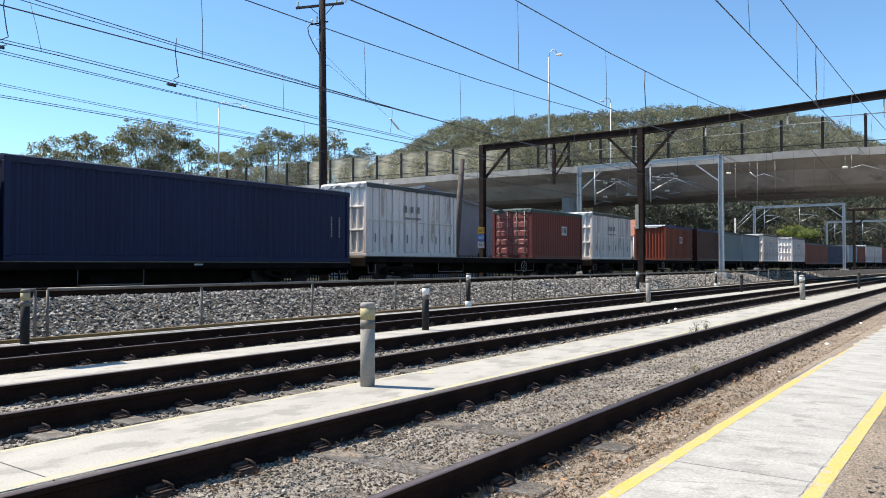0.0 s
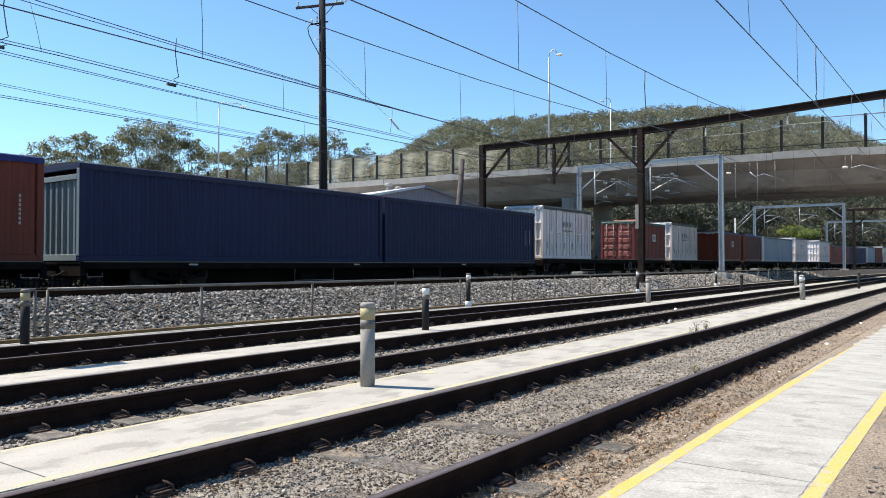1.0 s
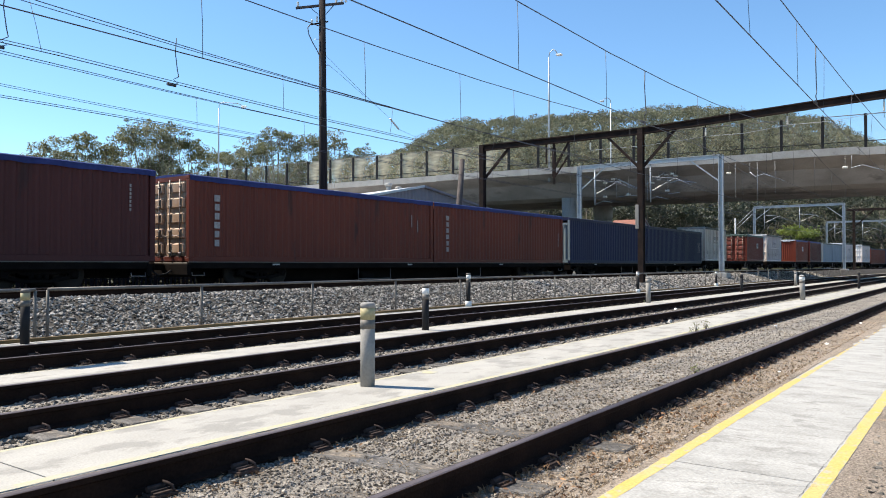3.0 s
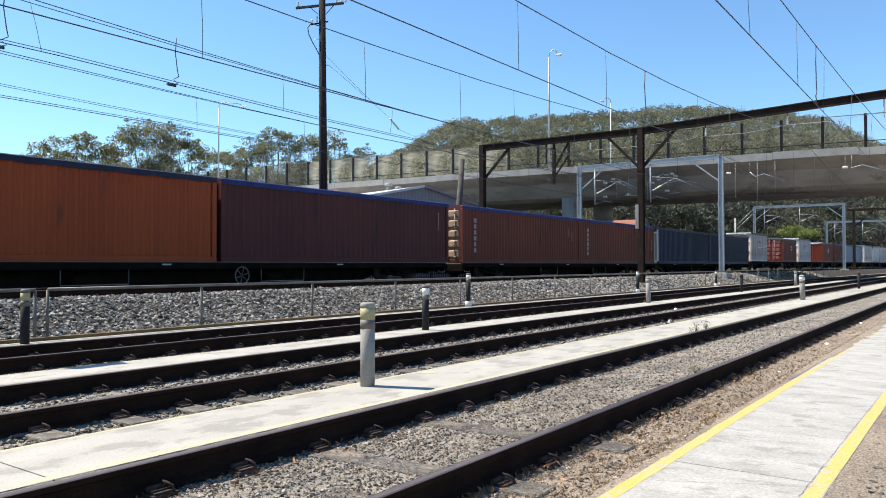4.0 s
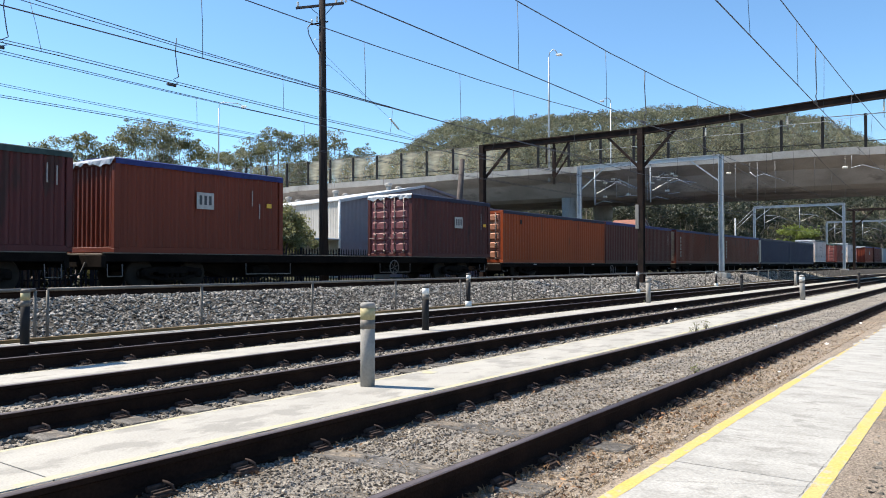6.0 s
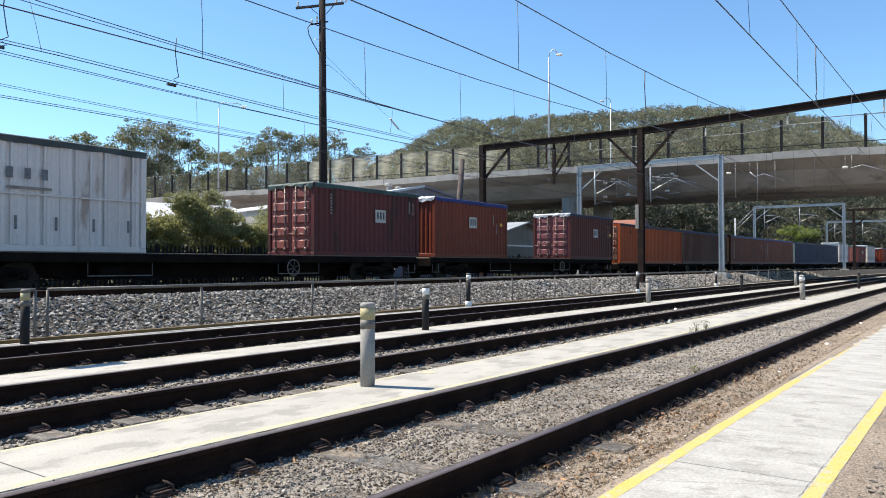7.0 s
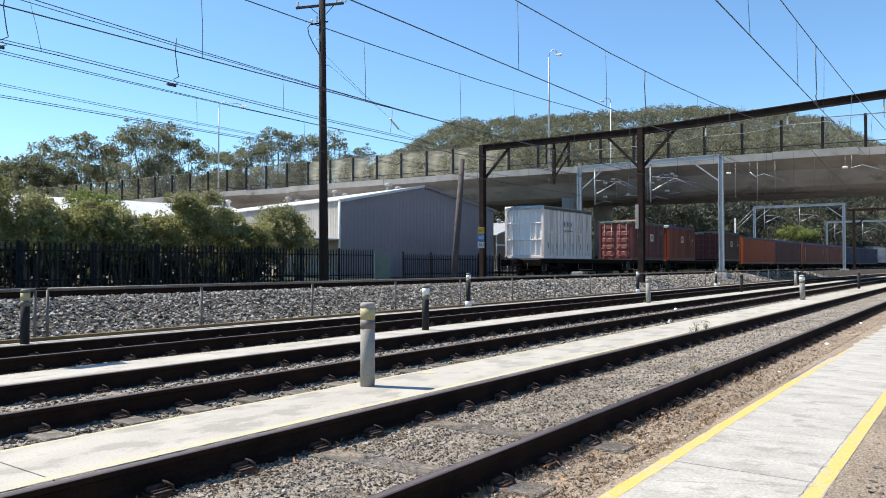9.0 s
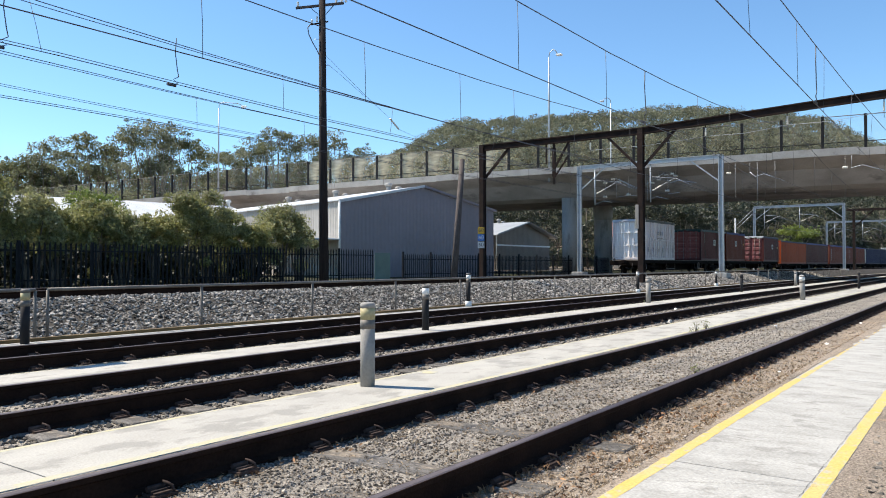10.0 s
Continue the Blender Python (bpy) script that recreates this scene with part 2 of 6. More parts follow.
M["gum"] = leafy("gum_leaves", (0.105, 0.118, 0.056), (0.185, 0.192, 0.098), (0.275, 0.250, 0.145))
M["gum_grey"] = leafy("grey_gum_leaves", (0.140, 0.152, 0.100), (0.225, 0.232, 0.142), (0.320, 0.300, 0.200))
M["bush"] = leafy("bush_leaves", (0.190, 0.190, 0.072), (0.385, 0.382, 0.150), (0.63, 0.59, 0.33))
M["bush_pale"] = leafy("pale_bush_leaves", (0.205, 0.208, 0.094), (0.405, 0.400, 0.185), (0.65, 0.61, 0.39))
M["lime"] = leafy("lime_leaves", (0.15, 0.195, 0.042), (0.22, 0.27, 0.065), (0.31, 0.34, 0.12))
# Gum leaves darkened: shade under canopy and bridge is put into the colour.
M["gum_shaded"] = leafy("shaded_gum_leaves", (0.022, 0.030, 0.016), (0.042, 0.052, 0.028), (0.058, 0.064, 0.036), 0.2)
# Greyer and bluer than near leaves: distance haze is put into the colour.
M["hill"] = leafy("hazy_hill_leaves", (0.110, 0.117, 0.074), (0.178, 0.180, 0.116), (0.27, 0.235, 0.158))


# ---- ground ----
def ground():
    prof = [(-3000, -0.3), (-200, -0.25), (-8, -0.10), (-1, -0.035), (0.62, -0.0215), (1.1, -0.03), (1.62, -0.022), (1.76, -0.10), (1.92, -0.162), (2.3, -0.176), (2.5, -0.181), (3.2, -0.172), (3.9, -0.187), (4.9, -0.215), (5.2, -0.228), (5.62, -0.228), (5.76, -0.198), (6.0, -0.178), (7.5, -0.175), (9.6, -0.180), (11.6, -0.18), (12.05, -0.10), (12.6, 0.02), (13.4, 0.24), (14.1, 0.42), (14.5, 0.45),
            (18.2, 0.43), (18.8, 0.28), (22.2, 0.27), (23.2, 0.12), (26, 0.20), (40, 0.4), (90, 0.8), (400, 1.0), (3000, 1.0)]
    ss = [-3000, -400, -60] + [-20 + 2.5 * i for i in range(72)] + [170, 190, 220, 300, 500, 1000, 3000]
    g = Geo()
    vs = [at(s, p, z) if abs(p) < 300 else Vector((s, p, z)) for s in ss for p, z in prof]
    k = len(prof)
    fs = [(i * k + j, (i + 1) * k + j, (i + 1) * k + j + 1, i * k + j + 1) for i in range(len(ss) - 1) for j in range(k - 1)]
    g.add(vs, fs, True)
    ob = part("ground", g, M["soil"])
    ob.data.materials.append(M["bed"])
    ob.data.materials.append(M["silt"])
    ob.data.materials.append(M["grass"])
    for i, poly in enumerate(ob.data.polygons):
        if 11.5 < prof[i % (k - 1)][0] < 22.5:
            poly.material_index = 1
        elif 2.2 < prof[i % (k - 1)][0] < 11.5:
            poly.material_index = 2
        # Past 39 m pale soil is kept as a reflector for the bridge soffit.
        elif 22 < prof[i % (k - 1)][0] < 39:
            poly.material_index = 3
    tagged(ob, "brown-grey yard soil with gravel and dry litter", "ground", kind="structure")


RAIL = [(-0.035, 0), (-0.035, -0.03), (-0.009, -0.045), (-0.009, -0.136), (-0.065, -0.156), (-0.065, -0.168), (0.065, -0.168), (0.065, -0.156), (0.009, -0.136), (0.009, -0.045), (0.035, -0.03), (0.035, 0)]
HEAD = [(-0.030, 0), (-0.022, 0.0045), (0.022, 0.0045), (0.030, 0)]


def clip_mesh():
    """A base plate with a spring clip on either side of the rail."""
    g = Geo()
    g.box((0, 0, -0.152), (0.16, 0.36, 0.016))
    for d in (-1, 1):
        g.tube([(-0.065, d * 0.092, -0.122), (0.045, d * 0.092, -0.118)], 0.019, 8)
        g.box((-0.005, d * 0.128, -0.134), (0.12, 0.018, 0.022))
        g.box((0.0, d * 0.160, -0.139), (0.13, 0.020, 0.016))
        g.tube([(0.04, d * 0.092, -0.118), (0.052, d * 0.088, -0.100), (0.030, d * 0.104, -0.091), (0.038, d * 0.132, -0.096), (0.055, d * 0.158, -0.112), (0.058, d * 0.172, -0.142)], 0.0085, 6)
    return g.mesh("fastening", M["clip"])


def far_clip_mesh():
    """The same fastening with fewer faces, for the far end of the yard."""
    g = Geo().box((0, 0, -0.150), (0.16, 0.36, 0.018))
    for d in (-1, 1):
        g.box((-0.01, d * 0.092, -0.120), (0.11, 0.034, 0.034))
        g.box((0.0, d * 0.144, -0.136), (0.12, 0.05, 0.018))
        g.tube([(0.04, d * 0.092, -0.118), (0.035, d * 0.108, -0.091), (0.058, d * 0.168, -0.138)], 0.009, 4)
    return g.mesh("fastening", M["clip"])


def tracks():
    clip, far_clip = clip_mesh(), far_clip_mesh()
    slab = Geo().box((0, 0, 0), (0.23, 2.32, 0.13), cham=0.008).mesh("sleeper", M["sleeper"])
    rng = random.Random(4)
    #      near rail, far rail, z, first, last, sleepers from, to
    for near, far, z, a, b, s0, s1 in ((2.44, 3.95, 0.0, -12, 150, -8.181, 60), (6.10, 7.50, 0.0, -12, 170, -7.774, 75), (9.66, 11.02, 0.0, -12, 170, -7.358, 60),
                                   (15.35, 16.86, 0.62, -60, 200, 4.0, 30), (19.60, 21.11, 0.45, -60, 200, 4.0, 30)):
        mid = (near + far) / 2
        tr = thing("railway_track", "rusty steel railway track on timber sleepers in gravel", "track", "tracks of the yard", kind="structure")
        for p in (near, far):
            r = part("rail", Geo().sweep(RAIL, stations(a, b, p, z)), M["rail"], tr)
            part("rail_head", Geo().sweep(HEAD, stations(a, b, p, z)), M["railtop"], r, "worn shiny running surface")
        s, n = s0, 0
        while s < s1:
            jig = rng.uniform(-0.03, 0.03)
            q = at(s + jig, mid, z - (0.236 if s < 5.6 else 0.248) + rng.uniform(-0.014, 0.010))
            part("sleeper", slab, None, tr, m=pose(*q, rx=rng.uniform(-1.0, -0.35) if s < 5.6 or (near > 6 and s < 9) else 0,  rz=heading(s) + rng.uniform(-1.5, 1.5)))
            for p in (near, far):
                part("fastening", clip if s < 14 and z < 0.3 else far_clip, None, tr, m=pose(*at(s + jig, p, z - 0.011), rz=heading(s)))
            s += 0.631 if z < 0.3 else 0.66


def strip(name, label, p0, p1, z, s0, s1, material, thick=0.22, category="path", parent=None):
    w = (p1 - p0) / 2
    g = Geo().sweep([(-w, 0), (-w, -thick), (w, -thick), (w, 0)], stations(s0, s1, (p0 + p1) / 2, z))
    ob = part(name, g, M[material], parent)
    return tagged(ob, label, category, kind="structure") if parent is None else ob


def ragged_line(q, width, s0, s1, z, seed, worn=99.0):
    """A hand-painted line in many short strokes with uneven edges; past worn it breaks up."""
    rng = random.Random(seed)
    g, s, a, b = Geo(), s0, 0.0, 0.0
    while s < s1:
        e = s + (rng.uniform(0.03, 0.10) if 0 < s < 20 else 0.9)
        a2, b2 = a * 0.6 + rng.gauss(0, 0.0022), b * 0.6 + rng.gauss(0, 0.0030)
        chip = rng.uniform(0.004, 0.016) if rng.random() < 0.06 else 0.0
        thin = width * min(0.7, max(0.0, s - worn) * 0.16)
        if s < worn or rng.random() > min(0.45, (s - worn) * 0.07):
            g.add([at(s, q + a, z + 0.001), at(e, q + a2, z + 0.001), at(e, q + width + b2 - chip - thin, z + 0.001), at(s, q + width + b - chip - thin, z + 0.001)], [(0, 1, 2, 3)])
        s, a, b = e, a2, b2
    return g


def paths():
    #      near, far, z, joints, yellow stripes (near, far, width)
    for p0, p1, z, first, pitch, last, stripes in ((0.66, 1.585, -0.02, -11.96, 4.1, 40, ((0.668, 0.082), (1.50, 0.077))), (4.02, 4.93, 0.0, -4.04, 6.1, 150, ((4.028, 0.077), (4.875, 0.047))),
                                                   (7.55, 8.24, 0.0, -4.0, 6.1, 165, ((8.205, 0.03),)), (11.08, 11.50, -0.01, -4.0, 6.1, 165, ())):
        path = thing("pavement", "pale worn concrete walkway beside the rails with yellow edge lines", "walkway", "walkways between the tracks", kind="structure")
        s = first
        while s < last:
            e = min(s + pitch - 0.012, last)
            w = (p1 - p0) / 2
            part("slab", Geo().sweep([(-w + .006, 0), (-w, -0.006), (-w, -0.24), (w, -0.24), (w, -0.006), (w - .006, 0)], stations(s, e, (p0 + p1) / 2, z)), M["concrete" if p0 > 1 else "concrete_old"], path)
            s += pitch
        for q, width in stripes:
            part("edge_line", ragged_line(q, width, first, last, z, int(q * 100), 7.5 if 1 < q < 2 else 99), M["yellow" if p0 < 1 else "faint"], path, "worn yellow painted line")


def cracks():
    """Hairline cracks in the nearest walkway."""
    rng = random.Random(31)
    for name, ends in (("crack", ((3.95, 1.50), (4.35, 0.72))), ("crack", ((4.0, 0.765), (7.6, 0.757))), ("crack", ((6.6, 1.5), (7.3, 0.9)))):
        (a, p), (b, q) = ends
        n = int(math.hypot(b - a, q - p) / 0.05)
        vs = []
        for i in range(n + 1):
            k = i / n
            w = rng.uniform(0.0006, 0.0018)
            x, y = a + (b - a) * k + rng.gauss(0, 0.003), p + (q - p) * k + rng.gauss(0, 0.0022)
            d = Vector((-(q - p), b - a)).normalized()
            vs += [(x - d.x * w, y - d.y * w, -0.0175), (x + d.x * w, y + d.y * w, -0.0175)]
        ob = part(name, Geo().add(vs, [(2 * i, 2 * i + 2, 2 * i + 3, 2 * i + 1) for i in range(n)]), M["crack"])
        tagged(ob, "hairline crack in the worn concrete walkway", "crack", "cracks in the walkway", kind="structure")


def dirt_drift():
    """Soil washed over the edge of the nearest walkway."""
    rng = random.Random(12)
    vs, n = [], 90
    for i in range(n + 1):
        s = 8.3 + i * 0.35
        w = min(0.11, 0.012 + 0.016 * (s - 8.3)) * rng.uniform(0.2, 1.7)
        vs += [at(s, 1.66, -0.021), at(s, 1.60, -0.0165), at(s, 1.60 - w * 0.7, -0.0165), at(s, 1.60 - w, -0.0205)]
    g = Geo().add(vs, [(i * 4 + j, i * 4 + 4 + j, i * 4 + 5 + j, i * 4 + 1 + j) for i in range(n) for j in range(3)])
    for p in (4.0025,):
        g.sweep([(-0.018, -0.006), (-0.018, -0.2), (0.018, -0.2), (0.018, -0.006)], stations(-4, 80, p, 0.0))
    tagged(part("dirt", g, M["soil"]), "brown dirt washed over the walkway edge", "dirt", kind="stuff")


def bank_edge():
    edge = strip("kerb", "low ochre-brown kerb at the foot of the ballast bank", 11.62, 11.74, 0.03, -10, 120, "ochre", 0.3, "kerb")


def handrail():
    rail = thing("handrail", "low grey steel pipe handrail along the ballast bank", "fence")
    posts = [5.95 + 2.86 * i for i in range(28)]
    for s in posts:
        part("post", Geo().tube([at(s, 11.9, -0.2), at(s, 11.9, 0.74)], 0.024, 8), M["greyrail"], rail)
    part("top_rail", Geo().tube([at(s, 11.9, 0.75) for s in posts], 0.026, 8), M["greyrail"], rail)
    left = thing("handrail", "low grey steel pipe handrail end beside the bollard", "fence")
    part("post", Geo().tube([at(5.76, 11.9, -0.2), at(5.76, 11.9, 0.74)], 0.024, 8), M["greyrail"], left)
    part("top_rail", Geo().tube([at(s, 11.9, 0.75) for s in (5.76, 3, 0, -3)], 0.026, 8), M["greyrail"], left)
    for s in (2.9, 0.05, -2.8):
        part("post", Geo().tube([at(s, 11.9, -0.2), at(s, 11.9, 0.74)], 0.024, 8), M["greyrail"], left)


def bollard(s, p, h, r, body, band, base=None, z=0.0, lean=0.0, label=""):
    b = thing("bollard", label, "bollard", "bollards on the walkways", m=pose(*at(s, p, z), ry=lean))
    part("post", Geo().tube([(0, 0, -0.05), (0, 0, h - 0.16)], r, 20), M[body], b)
    if band != body:
        part("collar", Geo().tube([(0, 0, h - 0.245), (0, 0, h - 0.16)], r * 1.035, 20), M["greyrail"], b, "dull grey sleeve under the band")
    part("band", Geo().tube([(0, 0, h - 0.16), (0, 0, h - 0.05)], r * 1.03, 20), M[band], b, "faded reflective band")
    part("cap", Geo().tube([(0, 0, h - 0.05), (0, 0, h - 0.012), (0, 0, h)], [r * 1.05, r * 1.05, r * 0.8], 20), M["grey_paint" if body != "black" else "greyrail"], b, "dull painted cap")
    if base:
        part("base", Geo().tube([(0, 0, -0.04), (0, 0, 0.13)], r * 1.5, 16), M[base], b, "white painted foot")


# ---- main rust gantry, galvanised gantries ----
def bar(g, a, b, w, h=None):
    """A square bar from a to b."""
    a, b = Vector(a), Vector(b)
    d = b - a
    q = d.to_track_quat("X", "Z").to_matrix().to_4x4()
    return g.box((a + b) / 2, (d.length, w, h or w), m=q)


def insulator(g, a, b, r=0.07, n=4):
    a, b = Vector(a), Vector(b)
    pts, rs = [], []
    for i in range(n * 2 + 1):
        pts.append(a.lerp(b, i / (n * 2)))
        rs.append(r if i % 2 else r * 0.4)
    return g.tube(pts, rs, 8)


def rust_gantry(s=35.2):
    z = 7.62
    g = thing("catenary_gantry", "dark rusted steel portal gantry over the tracks", "gantry")
    beam = Geo()
    top = lambda p: z + max(0.0, 0.043 * (13.45 - p))
    for a, b in ((at(s, 22.75, z), at(s, 13.45, z)), (at(s, 13.45, z), at(s, -6.0, top(-6.0)))):
        for dz in (-0.14, 0.14):
            bar(beam, a + Vector((0, 0, dz)), b + Vector((0, 0, dz)), 0.24, 0.05)
        bar(beam, a, b, 0.06, 0.30)
    part("beam", beam, M["rust"], g)
    for p in (22.58, 13.45, -5.6):
        col = Geo()
        h = top(p) + 0.1
        for dx in (-0.14, 0.14):
            col.box(at(s + dx, p, h / 2), (0.04, 0.26, h))
        col.box(at(s, p, h / 2), (0.24, 0.16, h))
        for zz in (0.25, h - 1.9, h - 0.35):
            col.box(at(s - 0.165, p, zz), (0.02, 0.28, 0.3), cham=0.006)
        part("column", col, M["rust"], g)
        for d in (-1, 1):
            if p > 20 and d == 1 or p == -5.6 and d == -1:
                continue
            part("brace", bar(Geo(), at(s, p + d * 0.1, z - 1.75), at(s, p + d * 1.75, top(p + d * 1.75) - 0.1), 0.12), M["rust"], g)
    drop = Geo()
    bar(drop, at(s, 18.15, z), at(s, 18.15, z - 2.3), 0.10)
    bar(drop, at(s, 18.15, z - 1.5), at(s, 17.2, z), 0.09)
    bar(drop, at(s, 18.6, z), at(s, 18.6, z - 1.2), 0.07)
    bar(drop, at(s, 18.1, z - 1.9), at(s, 17.35, z - 0.9), 0.07)
    bar(drop, at(s, 18.15, z - 0.4), at(s, 18.15, z - 1.9), 0.2, 0.05)
    part("drop_post", drop, M["rust"], g)
    part("cable_box", Geo().box(at(s - 0.12, 13.60, 3.45), (0.12, 0.17, 1.16), cham=0.01), M["grey_paint"], g, "tall pale grey metal box")
    for p in (3.2, 6.85, 10.35, 16.1):
        ins = part("insulator", insulator(Geo(), at(s, p, top(p) - 0.30), at(s, p, top(p) - 0.68), 0.05), M["porcelain"], g, "pale ribbed insulator")
        part("hanger", Geo().tube([at(s, p, top(p) - 0.1), at(s, p, top(p) - 0.32)], 0.02, 6), M["rust"], g)
        part("steady_arm", Geo().tube([at(s, p, top(p) - 0.68), at(s, p, top(p) - 0.95)], 0.012, 5), M["wire"], g)
    for a, b in ((16.1, 10.35), (10.35, 6.85), (6.85, 3.2)):
        part("span_wire", Geo().tube([at(s, a, top(a) - 0.70), at(s, (a + b) / 2, (top(a) + top(b)) / 2 - 0.80), at(s, b, top(b) - 0.70)], 0.008, 5), M["galv"], g)
    return g


def galv_gantry(s, p0, p1, z, label):
    g = thing("catenary_gantry", label, "gantry", "galvanised gantries over the main line")
    for p in (p0, p1):
        col = Geo()
        for d in (-0.12, 0.12):
            bar(col, at(s, p + d, 0.2), at(s, p + d, z + 0.1), 0.05, 0.26)
        bar(col, at(s, p, 0.2), at(s, p, z), 0.24, 0.03)
        part("column", col, M["galv"], g)
        part("footing", Geo().box(at(s, p, 0.25), (0.9, 0.9, 0.7), cham=0.04), M["pier"], g, "concrete footing block")
    beam = Geo()
    for d in (-0.12, 0.12):
        bar(beam, at(s, p0, z + d), at(s, p1, z + d), 0.22, 0.04)
    bar(beam, at(s, p0, z), at(s, p1, z), 0.03, 0.24)
    part("beam", beam, M["galv"], g)
    for a, b in ((p0, 1), (p1, -1)):
        part("brace", bar(Geo(), at(s, a, z - 1.7), at(s, a + b * 2.0, z - 0.1), 0.07), M["galv"], g)
    for p in (p1 - 7.2, p1 - 3.1):
        arm = Geo().tube([at(s, p + 1.9, z - 0.15), at(s, p + 1.9, z - 2.75)], 0.05, 8)
        arm.tube([at(s, p + 1.9, z - 2.0), at(s, p + 0.2, z - 1.2), at(s, p - 0.9, z - 1.75)], 0.021, 6)
        arm.tube([at(s, p + 1.9, z - 1.0), at(s, p + 0.2, z - 1.2)], 0.02, 6)
        part("registration_arm", arm, M["galv"], g)
        part("insulator", insulator(Geo(), at(s, p + 1.75, z - 1.95), at(s, p + 1.15, z - 1.65), 0.06), M["porcelain"], g, "pale ribbed insulator")
    if s > 90 and s < 120:
        part("stay_post", Geo().tube([at(s, p1 + 2.35, 0.1), at(s, p1 + 2.35, 7.1)], 0.09, 10), M["galv"], g, "pale stay post")
        for d in (0.0, 0.5):
            part("stay", Geo().tube([at(s, p1, z - 0.1 - d), at(s, p1 + 2.3, z - 2.3 - d)], 0.03, 6), M["galv"], g)
    return g


def far_gantry(s, p0, p1, z):
    """A plain rusty portal far along the line."""
    g = thing("catenary_gantry", "dark rusty steel portal gantry far along the line", "gantry")
    for p in (p0, p1):
        part("column", bar(Geo(), at(s, p, 0.0), at(s, p, z), 0.3), M["rust"], g)
    part("beam", bar(Geo(), at(s, p0 - 0.3, z), at(s, p1 + 0.8, z), 0.3), M["rust"], g)
    for a, b in ((p0, 1), (p1, -1)):
        part("brace", bar(Geo(), at(s, a, z - 2.2), at(s, a + b * 2.2, z - 0.1), 0.14), M["rust"], g)


def line_arms(br):
    """Cantilever arms, hangers and insulators, placed to fit the camera's view and hung from the bridge."""
    s0 = 57.0
    #       arm's points (p, z), then the insulators on it (p, z)
    for arm, beads in ((((24.06, 8.15), (22.1, 7.06)), ((24.1, 8.0), (23.6, 7.76))), (((21.41, 7.39), (19.92, 8.2)), ((20.88, 7.5), (20.36, 7.73))), (((23.6, 7.95), (22.0, 7.1)), ()),
                       (((19.48, 7.42), (18.89, 7.55), (17.47, 7.29)), ((19.77, 8.04), (19.33, 8.1), (19.04, 7.93))), (((19.62, 6.56), (18.75, 6.62)), ((19.7, 6.82),)),
                       (((25.61, 6.04), (24.95, 6.27), (24.22, 6.13)), ((24.79, 7.75), (24.79, 6.61))), (((23.82, 6.53), (22.8, 6.61), (22.02, 6.54)), ((22.8, 6.68),)), (((21.26, 6.21), (20.51, 6.39), (19.62, 6.15)), ()),
                       (((13.63, 7.81), (13.25, 7.45), (12.67, 7.62), (11.33, 7.04)), ((15.1, 7.83),)), (((7.12, 7.64), (6.45, 7.78), (5.15, 7.31)), ((7.5, 7.7),)), (((14.65, 6.1), (14.63, 6.12)), ()), (((13.12, 5.5), (13.1, 5.52)), ()), (((11.93, 6.3), (11.92, 6.32)), ())):
        g = Geo().tube([(s0, p, z) for p, z in arm], 0.028, 6)
        p, z = arm[0]
        g.tube([(s0, p, z - 0.1), (s0, p, 8.5)], 0.011, 6)
        a = part("catenary_arm", g, M["galv"], br, "pale steel catenary arm")
        for p, z in beads:
            g = insulator(Geo(), (s0, p + 0.17, z), (s0, p - 0.17, z - 0.03), 0.11, 3)
            g.tube([(s0, p, z), (s0, p, 8.5)], 0.007, 5)
            part("insulator", g, M["porcelain"], a, "pale ribbed insulator")
    for s, p, z, d in ((64.5, 17.2, 6.2, 1), (66.0, 15.2, 6.3, -1)):
        o = at(s, p, z)
        g = Geo().tube([o + Vector((0, 0, 1.6)), o + Vector((0, 0, -0.4))], 0.016, 6)
        g.tube([o + Vector((0, 0, -0.3)), o + Vector((0.1, d * 0.9, 0.1)), o + Vector((0.1, d * 2.2, -0.25))], 0.026, 6)
        part("catenary_arm", g, M["galv"], br, "pale steel catenary arm")


